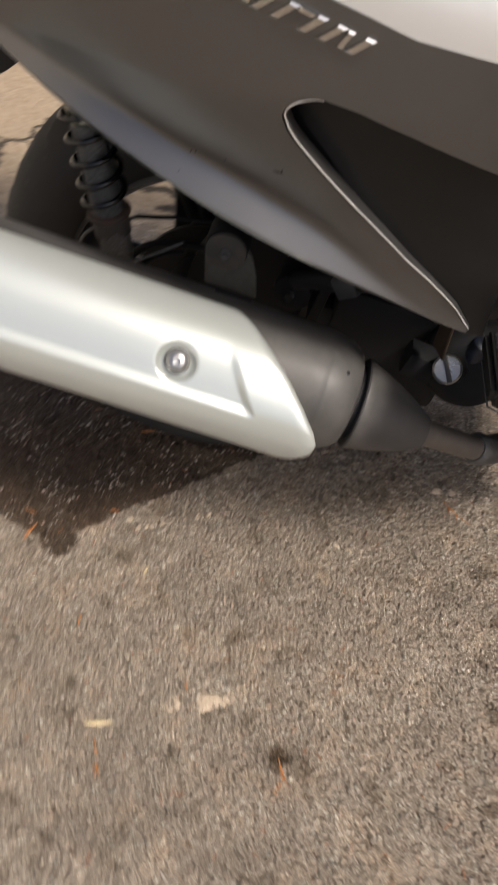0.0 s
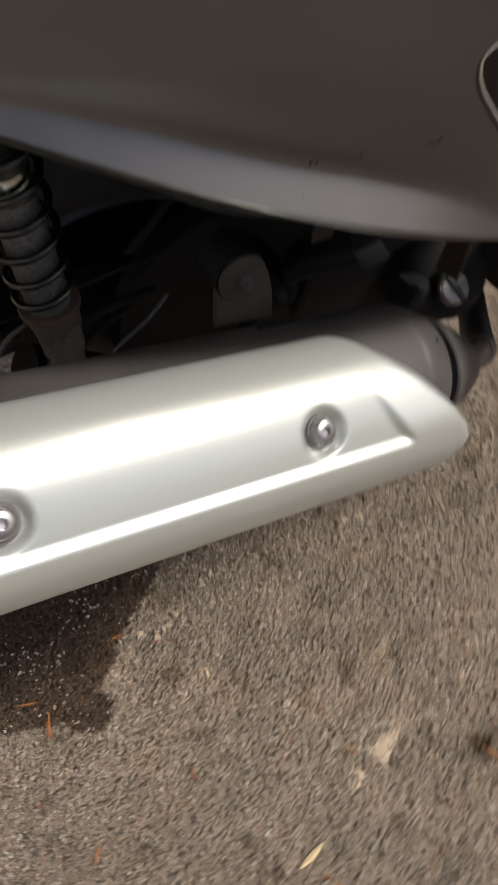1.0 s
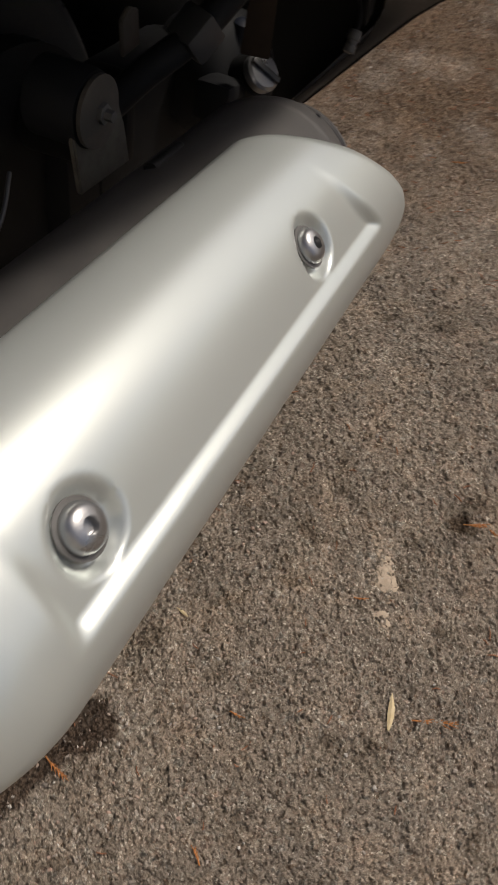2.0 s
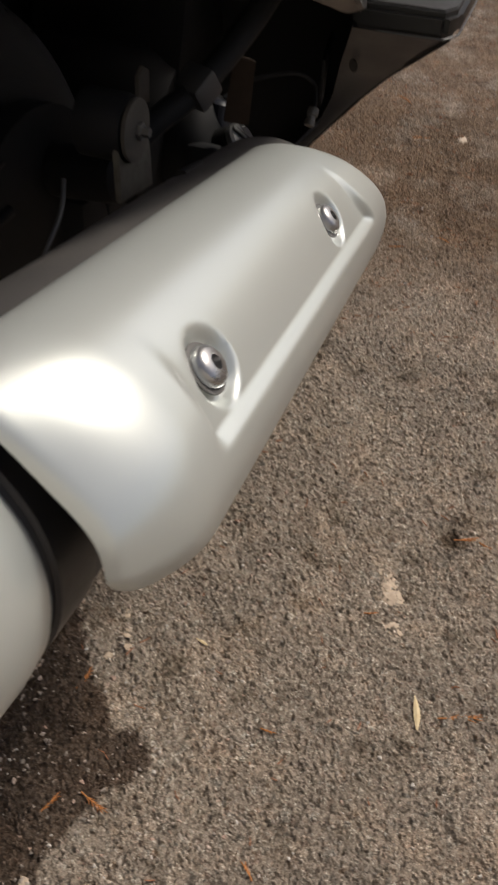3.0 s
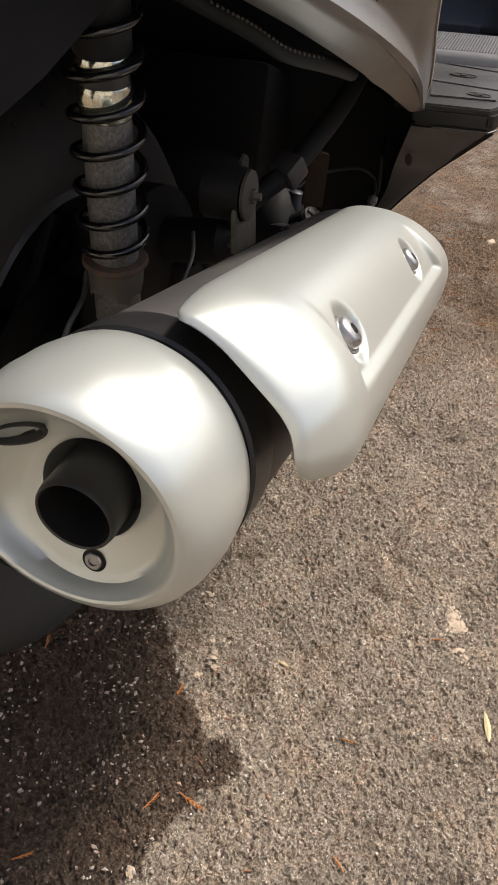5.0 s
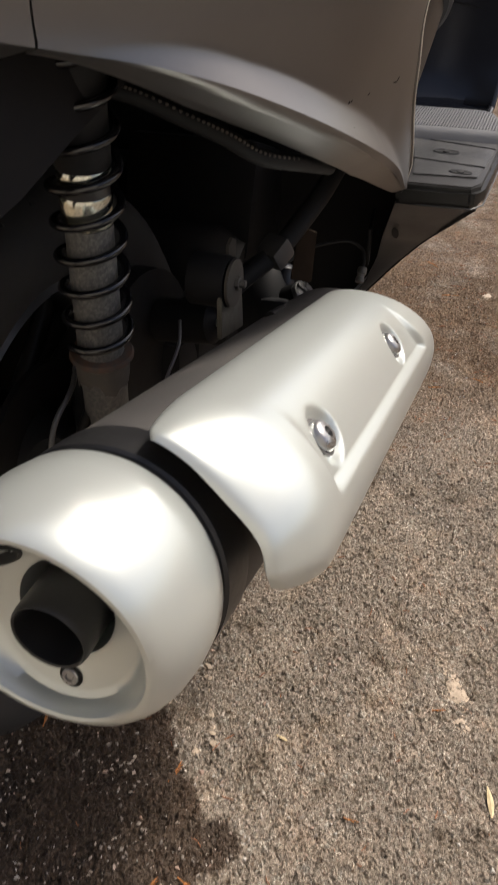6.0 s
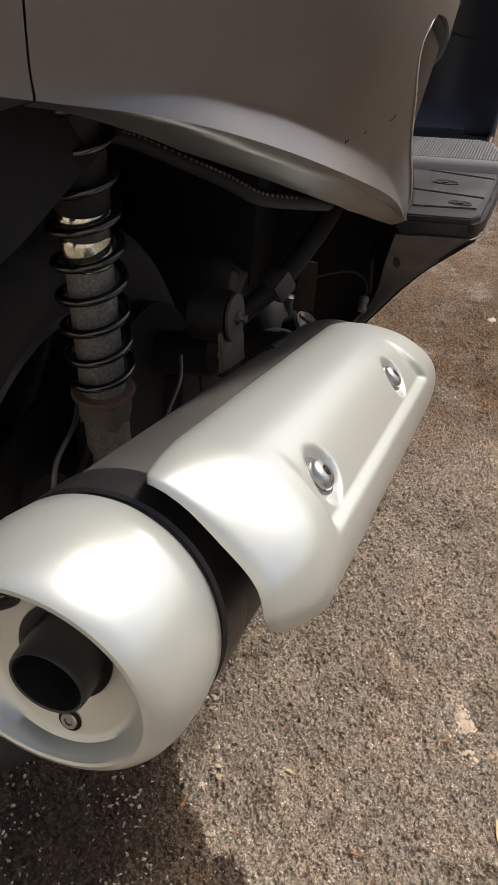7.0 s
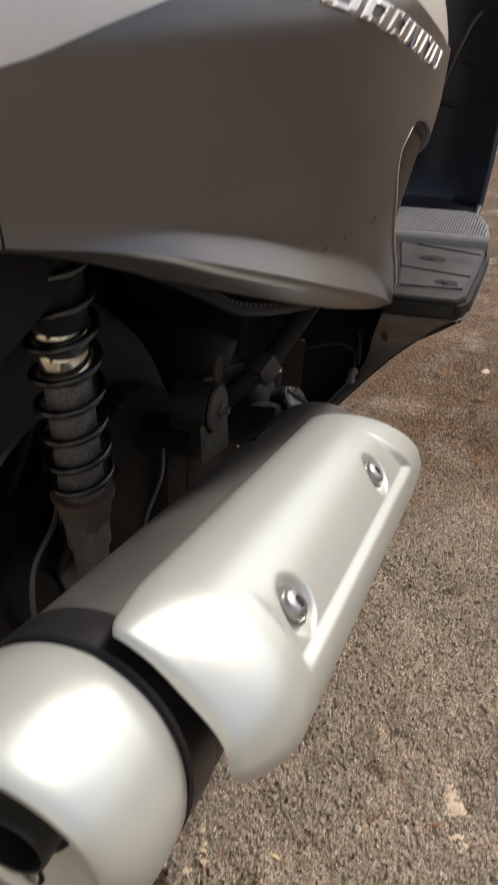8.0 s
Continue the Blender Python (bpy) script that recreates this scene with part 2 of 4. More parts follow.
        return maths("ADD", maths("MULTIPLY", dot.outputs["Value"], slope), maths("MULTIPLY", channel(c, 2), step))

    h = maths("ADD", facets(cell, 1.7, 0.0010), facets(cell2, 1.5, 0.0004))
    h = maths("ADD", h, maths("MULTIPLY", grain, 0.0005))
    bump(m, h, 1.0, 1.0)
    return m


def pebbly():
    m = mat("loose_grit", (0.3, 0.25, 0.2), 0.8, spec=0.4)
    geo = m.node_tree.nodes.new("ShaderNodeNewGeometry")
    col = ramp(m, geo.outputs["Random Per Island"], [(0.0, (0.2, 0.172, 0.145)), (0.3, (0.3, 0.257, 0.215)), (0.62, (0.4, 0.345, 0.29)), (0.76, (0.38, 0.26, 0.2)), (0.88, (0.42, 0.385, 0.34)), (1.0, (0.54, 0.51, 0.46))])
    link(m, mix(m, 0.5, col, ramp(m, noisy(m, 300, 4, 0.6), [(0.3, (0.6,) * 3), (0.7, (1.2,) * 3)]), "MULTIPLY"), base_in(m))
    bump(m, noisy(m, 900, 3, 0.6), 0.4, 0.0006)
    return m


M_WALL = worn("cream_bounce", (0.56, 0.53, 0.47), (0.44, 0.41, 0.36), 0.9, 0, 0, 3, 0.5, 120, 0.5, 0.2)
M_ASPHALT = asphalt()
M_GRIT = pebbly()


# ---- mesh helpers ----
def finish(bm, name, material, smooth=True):
    me = bpy.data.meshes.new(name)
    bmesh.ops.recalc_face_normals(bm, faces=bm.faces)
    bm.to_mesh(me)
    bm.free()
    me.materials.append(material)
    if smooth:
        for p in me.polygons:
            p.use_smooth = True
        me.set_sharp_from_angle(angle=radians(38))
    return me


scooter = tagged(new("scooter"), "grey and silver maxi scooter with a silver-shielded exhaust, parked on asphalt", "scooter")
scooter.location = (0.2, 0.33, 0)
BACK = Matrix.Translation((-0.2, -0.33, 0))


def part(name, bm, material, parent, label="", smooth=True):
    ob = new(name, finish(bm, name, material, smooth))
    ob.parent = parent
    if parent == scooter:
        ob.matrix_parent_inverse = BACK
    if label:
        tagged(ob, label)
    return ob


def thing(name, bm, material, label, category, group="", kind="", smooth=True):
    return tagged(new(name, finish(bm, name, material, smooth)), label, category, group, kind)


def smoothcurve(pts, n):
    """Catmull-Rom through the points, n steps a span."""
    P = [Vector(p) for p in pts]
    P = [P[0] * 2 - P[1]] + P + [P[-1] * 2 - P[-2]]
    out = []
    for i in range(1, len(P) - 2):
        a, b, c, d = P[i - 1:i + 3]
        for k in range(n):
            t = k / n
            out.append(0.5 * ((2 * b) + (c - a) * t + (2 * a - 5 * b + 4 * c - d) * t * t + (3 * b - a - 3 * c + d) * t ** 3))
    out.append(P[-2].copy())
    return out


def skin(rings, closed=True, caps=True, bm=None):
    bm = bm or bmesh.new()
    vs = [[bm.verts.new(p) for p in r] for r in rings]
    for a, b in zip(vs, vs[1:]):
        n = len(a)
        for i in range(n if closed else n - 1):
            j = (i + 1) % n
            bm.faces.new((a[i], a[j], b[j], b[i]))
    if caps and closed:
        bm.faces.new(vs[0])
        bm.faces.new(vs[-1])
    return bm


def tube(pts, r, seg=12, bm=None, caps=True):
    """A round bar along points; r one radius or one a point."""
    P = [Vector(p) for p in pts]
    R = r if isinstance(r, (list, tuple)) else [r] * len(P)
    rings, side = [], None
    for i, p in enumerate(P):
        d = (P[min(i + 1, len(P) - 1)] - P[max(i - 1, 0)]).normalized()
        if side is None:
            side = d.orthogonal().normalized()
        side = (side - d * side.dot(d)).normalized()
        up = d.cross(side)
        rings.append([p + (side * math.cos(2 * math.pi * k / seg) + up * math.sin(2 * math.pi * k / seg)) * R[i] for k in range(seg)])
    return skin(rings, True, caps, bm)


def lathe(profile, m, seg=48, bm=None):
    """Turn (radius, height) pairs round the local z axis of m."""
    rings = [[m @ Vector((max(r, 1e-4) * math.cos(2 * math.pi * k / seg), max(r, 1e-4) * math.sin(2 * math.pi * k / seg), h)) for k in range(seg)]
             for r, h in profile]
    bm = skin(rings, True, False, bm)
    for r in (rings[0], rings[-1]):
        if (r[0] - sum(r, Vector()) / len(r)).length < 0.03:
            ring = [bm.verts.new(p) for p in r]
            bm.faces.new(ring)
    return bm


def axis(origin, direction):
    """A pose at origin whose z looks along direction."""
    return Matrix.Translation(origin) @ Vector(direction).to_track_quat("Z", "Y").to_matrix().to_4x4()


def block(size, m, bev=0.003, bm=None):
    """A box with rounded edges, centred on m."""
    new_bm = bmesh.new()
    bmesh.ops.create_cube(new_bm, size=1.0, matrix=Matrix.Diagonal((*size, 1)))
    bmesh.ops.bevel(new_bm, geom=list(new_bm.edges), offset=bev, segments=2, affect="EDGES", profile=0.6)
    new_bm.transform(m)
    if bm is None:
        return new_bm
    tmp = bpy.data.meshes.new("tmp")
    new_bm.to_mesh(tmp)
    new_bm.free()
    bm.from_mesh(tmp)
    bpy.data.meshes.remove(tmp)
    return bm


def prism(poly, m, depth, bev=0.0015):
    """A plate: the outline poly in the local xy of m, depth thick along z."""
    bm = bmesh.new()
    f = bm.faces.new([bm.verts.new((x, y, 0)) for x, y in poly])
    ext = bmesh.ops.extrude_face_region(bm, geom=[f])
    bmesh.ops.translate(bm, verts=[v for v in ext["geom"] if isinstance(v, bmesh.types.BMVert)], vec=(0, 0, depth))
    if bev:
        bmesh.ops.bevel(bm, geom=list(bm.edges), offset=bev, segments=2, affect="EDGES")
    bm.transform(m)
    return bm


def sheet(grid, thick, bm=None):
    """A panel of some thickness from a grid of points."""
    bm = skin(grid, False, False, bm)
    bmesh.ops.recalc_face_normals(bm, faces=bm.faces)
    bmesh.ops.solidify(bm, geom=list(bm.faces), thickness=thick)
    return bm


# ---- ground ----
def spaced(lo, hi, step, reach):
    mid = list(np.arange(lo, hi, step))
    out, d = [], step
    while not out or out[-1] < reach:
        d *= 1.6
        out.append((out[-1] if out else 0) + d)
    return np.array([lo - o for o in reversed(out)] + mid + [hi + o for o in out])


def crumbs(X, Y, size, seed, tilt):
    """Broken stone bedded in tar: each cell of a jittered net is a tilted, sunken or proud facet."""
    table = np.random.default_rng(seed).random((8192, 5))
    ci, cj = np.floor(X / size).astype(int), np.floor(Y / size).astype(int)
    best, second = np.full(X.shape, 9.0), np.full(X.shape, 9.0)
    out = np.zeros(X.shape)
    for di in (-1, 0, 1):
        for dj in (-1, 0, 1):
            r = table[((ci + di) * 73 + (cj + dj) * 1571) % 8192]
            dx, dy = X / size - (ci + di + r[..., 0]), Y / size - (cj + dj + r[..., 1])
            d = np.abs(dx) + np.abs(dy) * 0.9 + 0.3 * np.maximum(np.abs(dx), np.abs(dy))
            h = 0.35 + 0.65 * r[..., 2] + tilt * ((r[..., 3] - 0.5) * dx + (r[..., 4] - 0.5) * dy)
            near = d < best
            second = np.where(near, best, np.minimum(second, d))
            out = np.where(near, h, out)
            best = np.where(near, d, best)
    return out * np.clip((second - best) * 6.0, 0.45, 1.0)


def make_ground():
    xs = np.unique(np.r_[spaced(-0.50, 0.42, 0.00105, 90), np.arange(0.42, 1.12, 0.0026)].round(5))
    ys = np.unique(np.r_[spaced(-0.27, 0.27, 0.00105, 90), np.arange(0.27, 0.42, 0.0026)].round(5))
    X, Y = np.meshgrid(xs, ys, indexing="ij")
    inner = (X > -0.56) & (X < 1.14) & (Y > -0.34) & (Y < 0.44)
    wob = 0.0012 * np.sin(X * 900 + 3 * np.sin(Y * 410)) + 0.0009 * np.sin(Y * 1130 + 2 * np.sin(X * 530))
    A, B = X + wob, Y + 0.0011 * np.sin(X * 760 - 2 * np.sin(Y * 620))
    Z = 0.0026 * crumbs(A, B, 0.0070, 3, 1.9) + 0.0026 * crumbs(A + 0.3, B, 0.0037, 5, 1.9) - 0.0020
    Z += 0.0009 * np.sin(X * 61 + 2 * np.sin(Y * 37)) + 0.0009 * np.sin(Y * 53 + 2 * np.sin(X * 29 + 1))
    Z = np.where(inner, Z, 0.0)
    nx, ny = X.shape
    co = np.stack([X, Y, Z], -1).reshape(-1, 3)
    idx = np.arange(nx * ny).reshape(nx, ny)
    quads = np.stack([idx[:-1, :-1], idx[1:, :-1], idx[1:, 1:], idx[:-1, 1:]], -1).reshape(-1, 4)
    me = bpy.data.meshes.new("ground")
    me.vertices.add(nx * ny)
    me.vertices.foreach_set("co", co.ravel())
    me.loops.add(quads.size)
    me.loops.foreach_set("vertex_index", quads.ravel())
    me.polygons.add(len(quads))
    me.polygons.foreach_set("loop_start", np.arange(len(quads)) * 4)
    me.polygons.foreach_set("use_smooth", np.ones(len(quads), dtype=bool))
    me.update(calc_edges=True)
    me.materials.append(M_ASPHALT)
    tagged(new("ground", me), "rough brown-grey gravelly asphalt", "ground", kind="structure")


make_ground()

# an unseen plain wall behind the scooter, added to reflect warm light forward
wall = block((0.25, 9.0, 2.8), pose(-2.6, 0.5, 1.4), 0.01)
thing("bounce_wall", wall, M_WALL, "unseen plain cream wall added to bounce light", "wall", kind="structure")

# ---- the exhaust ----
SLOPE = radians(14)
AX_U, AX_V = Vector((-math.cos(SLOPE), 0, math.sin(SLOPE))), Vector((math.sin(SLOPE), 0, math.cos(SLOPE)))
ORIGIN = Vector((0, 0, 0.42))
CY, CV, CR = 0.076, -0.051, 0.058     # the silencer's axis and radius, in its own frame


def ex(u, y, v):
    """A place in the silencer's frame: u to the rear, y to the far side, v up."""
    return ORIGIN + AX_U * u + Vector((0, y, 0)) + AX_V * v


def exm(u, y, v):
    """The pose at that place with z along the silencer, to the rear."""
    m = Matrix((( AX_V.x, 0, AX_U.x), (0, 1, 0), (AX_V.z, 0, AX_U.z)))
    return Matrix.Translation(ex(u, y, v)) @ m.to_4x4()


def make_exhaust():
    body = lathe([(0.02, -0.1635), (0.040, -0.1635), (0.0445, -0.1620), (0.0490, -0.1575), (0.0530, -0.1500), (0.0560, -0.1410), (0.0578, -0.1315), (CR, -0.1285), (0.0576, -0.1265), (CR, -0.1240),
                  (CR, 0.10), (CR, 0.292), (0.0562, 0.297), (0.0562, 0.303), (0.045, 0.305)], exm(0, CY, CV), 96)
    body = part("silencer_body", body, M_BODY, scooter, "matt dark grey steel silencer drum")
    # the inlet cone leans down and inwards behind an open gap
    rings = []
    for r, u, y, v in ((0.020, -0.1690, 0.074, -0.051), (0.0425, -0.1690, 0.074, -0.051), (0.0440, -0.1705, 0.074, -0.0513), (0.0440, -0.1735, 0.0742, -0.0516), (0.0418, -0.1790, 0.075, -0.053),
                       (0.0390, -0.1900, 0.0765, -0.0555), (0.0345, -0.2060, 0.079, -0.0600), (0.0285, -0.2240, 0.082, -0.0650), (0.0215, -0.2400, 0.085, -0.0695), (0.0180, -0.2470, 0.0865, -0.0715),
                       (0.0165, -0.2500, 0.087, -0.0723), (0.0100, -0.2505, 0.087, -0.0724)):
        rings.append([ex(u, y + r * math.cos(2 * math.pi * k / 72), v + r * math.sin(2 * math.pi * k / 72)) for k in range(72)])
    part("silencer_cone", skin(rings), M_BODY, scooter, "dark grey tapered silencer inlet")
    part("gap_ring", lathe([(0.02, -0.160), (0.036, -0.160), (0.036, -0.172), (0.02, -0.172)], exm(0, 0.075, CV), 48), M_BAY, scooter)
    part("drain_dimple", lathe([(0.0003, 0.0), (0.0016, 0.0002), (0.0018, -0.0004)], axis(ex(-0.146, CY - 0.022, CV + 0.0505), AX_V * 0.9 - Vector((0, 0.4, 0)) - AX_U * 0.3), 16), M_BAY, body)
    pts = smoothcurve([ex(-0.244, 0.086, -0.0705), ex(-0.27, 0.098, -0.0815), ex(-0.30, 0.114, -0.0965), ex(-0.3265, 0.1275, -0.1080)], 6)
    pipe = part("exhaust_pipe", tube(pts, 0.0130, 24), M_DRUM, scooter, "dull brown-grey steel exhaust pipe")
    part("pipe_clamp", tube([ex(-0.3225, 0.1255, -0.1063), ex(-0.3265, 0.1275, -0.1080), ex(-0.3320, 0.1305, -0.1105)], [0.0150, 0.0178, 0.0172], 24), M_ALLOY, pipe, "pale crimped pipe collar")
    pts = smoothcurve([ex(-0.330, 0.1295, -0.1098), ex(-0.35, 0.145, -0.119), ex(-0.39, 0.185, -0.132), ex(-0.44, 0.24, -0.14)], 6)
    part("front_pipe", tube(pts, 0.0165, 24), M_BODY, pipe, "dark front exhaust pipe")

    # heat shield: a bowed skin along the drum, its front cut on a slant, its rear flared round
    section = smoothcurve([(0.0655, 0.0110, 0), (0.0645, 0.0175, 0), (0.0590, 0.0225, 0), (0.0470, 0.0240, 0), (0.0300, 0.0205, 0), (0.0120, 0.0120, 0), (-0.0030, 0.0000, 0),
                           (-0.0120, -0.0110, 0), (-0.0168, -0.0220, 0), (-0.0188, -0.0350, 0), (-0.0175, -0.0490, 0), (-0.0150, -0.0575, 0), (-0.0105, -0.0635, 0), (-0.0030, -0.0675, 0)], 10)
    section = [(p.x, p.y) for p in section]
    n = len(section)
    arc = np.r_[0, np.cumsum([math.hypot(b[0] - a[0], b[1] - a[1]) for a, b in zip(section, section[1:])])]
    arc /= arc[-1]
    sec_y, sec_v = [p[0] for p in section], [p[1] for p in section]

    def front(s):      # u of the front edge along the section
        return float(np.interp(s, (0, 0.094, 0.207, 0.376, 0.545, 0.658, 0.733, 0.81, 0.90, 1.0), (-0.040, -0.046, -0.062, -0.090, -0.114, -0.128, -0.134, -0.134, -0.124, -0.098)))

    def rear(s):
        return 0.2975 - 0.030 * math.exp(-s / 0.032) - 0.055 * max(0.0, (s - 0.74) / 0.26) ** 2

    def roll(d, w, h):     # an edge that rolls over like a quarter of an ellipse
        k = max(0.0, 1 - d / w)
        return -h * (1 - math.sqrt(max(0.0, 1 - k * k)))

    def bow(d, w, h):     # the rear bows inwards along a parabola
        k = max(0.0, 1 - d / w)
        return -h * k * k

    def soft(x):
        x = min(max(x, 0.0), 1.0)
        return x * x * (3 - 2 * x)

    BOLTS = [(0.0, 0.0, 0.0), (0.206, 0.0, -0.0008)]
    cols = 230
    grid = []
    for i in range(cols):
        k = i / (cols - 1)
        row = []
        trim = 1 - 0.085 * max(0.0, (k - 0.55) / 0.45) ** 1.8         # the lower edge rises towards the rear
        for j0 in range(n):
            fj = arc[j0] * trim
            y, v = float(np.interp(fj, arc, sec_y)), float(np.interp(fj, arc, sec_v))
            j = min(int(np.searchsorted(arc, fj)), n - 1)
            u = front(fj) * (1 - k) + rear(fj) * k
            # outward normal in the section
            a, b = section[max(j - 1, 0)], section[min(j + 1, n - 1)]
            ty, tv = b[0] - a[0], b[1] - a[1]
            L = math.hypot(ty, tv)
            ny, nv = tv / L, -ty / L
            off = 0.0
            dr, df = rear(fj) - u, u - front(fj)
            off += bow(dr, 0.046, 0.004 + 0.013 * soft(fj / 0.45) * (1 - 0.4 * soft((fj - 0.70) / 0.30))) + roll(dr, 0.005, 0.0025) + roll(df, 0.014, 0.006)
            # pressed-in panel with a sharp ledge below it
            deep = soft((v + 0.0215) / 0.0078) * (1 - soft((v + 0.010) / 0.030)) if y < 0.03 else 0.0
            f0 = -0.079 + (v + 0.021) * 0.9
            deep *= soft((u - f0) / 0.009) * (1 - soft((u - 0.229) / 0.010))
            off -= 0.0052 * deep
            for bu, by, bv in BOLTS:                             # dimples for the screws
                d = math.hypot(u - bu, y - by + 0.002, v - bv)
                off -= 0.0062 * (1 - soft((d - 0.0125) / 0.0060))
            row.append(ex(u, y + ny * off, v + nv * off))
        grid.append(row)
    bm = sheet(grid, 0.0028)
    shield = part("heat_shield", bm, M_SHIELD, scooter, "satin silver heat shield with a ridge")
    for bu, by, bv in BOLTS:
        out = (AX_V * 0.70 + Vector((0, -0.71, 0))).normalized()
        m = axis(ex(bu, by, bv) - out * 0.0060, out)
        ring = part("washer", lathe([(0.001, 0), (0.0112, 0), (0.0112, 0.001), (0.0085, 0.0012)], m, 36), M_ALLOY, shield)
        head = lathe([(0.001, 0.0), (0.0092, 0.0), (0.0092, 0.0022), (0.0082, 0.0048), (0.0062, 0.0062), (0.0032, 0.0066), (0.0030, 0.0035), (0.0005, 0.0033)], m, 36)
        part("shield_bolt", head, M_STEEL, shield, "steel button-head socket bolt")

    # end cap, cut on a slant at its rear, with a dished face
    def caprings(profile):
        rings = []
        for r, u0, tilt, dv in profile:
            ring = []
            for k in range(96):
                a = 2 * math.pi * k / 96
                y, v = r * math.cos(a), r * math.sin(a) + dv
                ring.append(ex(u0 + tilt * v, CY + y - 0.1 * abs(dv), CV + v))
            rings.append(ring)
        return rings

    cap = skin(caprings([(0.0565, 0.3005, 0, 0), (0.0580, 0.3000, 0, 0), (0.0592, 0.3025, 0, 0), (0.0602, 0.315, 0.03, 0), (0.0597, 0.329, 0.08, 0), (0.0578, 0.340, 0.15, 0),
                         (0.0548, 0.3485, 0.22, 0), (0.0522, 0.3535, 0.27, 0), (0.0503, 0.3555, 0.28, 0), (0.0483, 0.3558, 0.28, 0), (0.0470, 0.3545, 0.27, 0), (0.0460, 0.3515, 0.25, 0),
                         (0.0425, 0.343, 0.12, -0.002), (0.0375, 0.335, 0.03, -0.006), (0.0335, 0.3325, 0.0, -0.008), (0.0318, 0.3320, 0, -0.008), (0.0235, 0.3316, 0, -0.001),
                         (0.0226, 0.3312, 0, -0.0005), (0.0222, 0.3290, 0, -0.0005), (0.0217, 0.306, 0, -0.0005)]), True, False)
    cap = part("end_cap", cap, M_SHIELD, scooter, "rounded silver end cap with a dished face")
    part("outlet_well", lathe([(0.0214, 0.0), (0.0214, 0.002), (0.001, 0.002)], exm(0.305, CY, CV - 0.0005), 48), M_PIPEBLK, cap)
    level = axis((0, 0.0752, 0.4492), (-1, 0, 0))
    tail = lathe([(0.0178, 0.248), (0.0178, 0.3475), (0.0174, 0.3500), (0.0166, 0.3510), (0.0158, 0.3503), (0.0154, 0.346), (0.0152, 0.320), (0.0150, 0.250), (0.0005, 0.249)], level, 64)
    part("tail_pipe", tail, M_PIPEBLK, cap, "matt black round tail pipe")
    m = exm(0.3318, 0.0735, -0.0850)
    part("screw_well", lathe([(0.0005, 0.0003), (0.0050, 0.0003), (0.0053, 0.0006), (0.0056, 0.0004)], m, 30), M_DIRTY, cap)
    part("cap_screw", lathe([(0.0005, 0.0005), (0.0040, 0.0005), (0.0040, 0.0014), (0.0035, 0.0019), (0.0021, 0.0019), (0.0019, 0.0009), (0.0003, 0.0008)], m, 30),
         M_STEEL, cap, "small steel socket screw")
    # oval drain recess high on the inner side of the dish
    slot = axis(ex(0.3422, CY + 0.0272, CV + 0.0226), AX_U * 0.75 + Vector((0, -0.50, 0)) - AX_V * 0.42)
    part("drain_slot", lathe([(0.0003, -0.003), (0.0062, -0.003), (0.0068, 0.0010), (0.0078, 0.0013), (0.0080, 0.0002), (0.0070, -0.004)], slot @ Matrix.Diagonal((1.5, 0.75, 1, 1)), 30), M_PIPEBLK, cap)
    # rolled band at the drum's rear
    part("drum_band", lathe([(0.0575, 0.268), (0.0592, 0.2695), (0.0592, 0.2950), (0.0575, 0.2965)], exm(0, CY, CV), 96), M_PIPEBLK, scooter, "satin black band")


make_exhaust()

# ---- bodywork ----
LIP_X = [-0.50, -0.40, -0.30, -0.25, -0.197, -0.15, -0.10, -0.054, -0.01, 0.033, 0.077, 0.121, 0.167, 0.200, 0.229]
LIP_Y = [0.33, 0.255, 0.205, 0.170, 0.132, 0.0945, 0.0685, 0.0500, 0.0390, 0.0315, 0.0285, 0.0300, 0.0350, 0.0385, 0.0415]
LIP_Z = [0.700, 0.688, 0.669, 0.655, 0.640, 0.6245, 0.6025, 0.5815, 0.5615, 0.5430, 0.524, 0.5045, 0.484, 0.469, 0.457]
G_X = [-0.50, -0.40, -0.30, -0.26, -0.20, -0.15, -0.10, -0.06, -0.018, 0.01, 0.04, 0.075, 0.113, 0.16, 0.23, 0.32, 0.45]
G_Y = [0.34, 0.27, 0.224, 0.194, 0.149, 0.112, 0.084, 0.064, 0.046, 0.039, 0.033, 0.0275, 0.023, 0.021, 0.028, 0.055, 0.12]
HOL_X, HOL_Y = [-0.30, -0.19, -0.13, -0.06, 0.0, 0.06, 0.12, 0.19], [0.0, 0.0, 0.0035, 0.0090, 0.0115, 0.0105, 0.0050, 0.0]


CUT_LOW_X = [0.0715, 0.0725, 0.075, 0.080, 0.087, 0.097, 0.111, 0.129, 0.149, 0.168, 0.185, 0.200, 0.211, 0.225, 0.229]
CUT_LOW_Z = [0.630, 0.6265, 0.620, 0.612, 0.604, 0.593, 0.578, 0.560, 0.541, 0.523, 0.509, 0.495, 0.484, 0.463, 0.4575]


def lerp(x, xs, ys):
    """Smooth reading of a table."""
    return sum(float(np.interp(x + d, xs, ys)) * w for d, w in ((-0.036, 0.06), (-0.027, 0.10), (-0.018, 0.13), (-0.009, 0.14), (0, 0.14), (0.009, 0.14), (0.018, 0.13), (0.027, 0.10), (0.036, 0.06)))


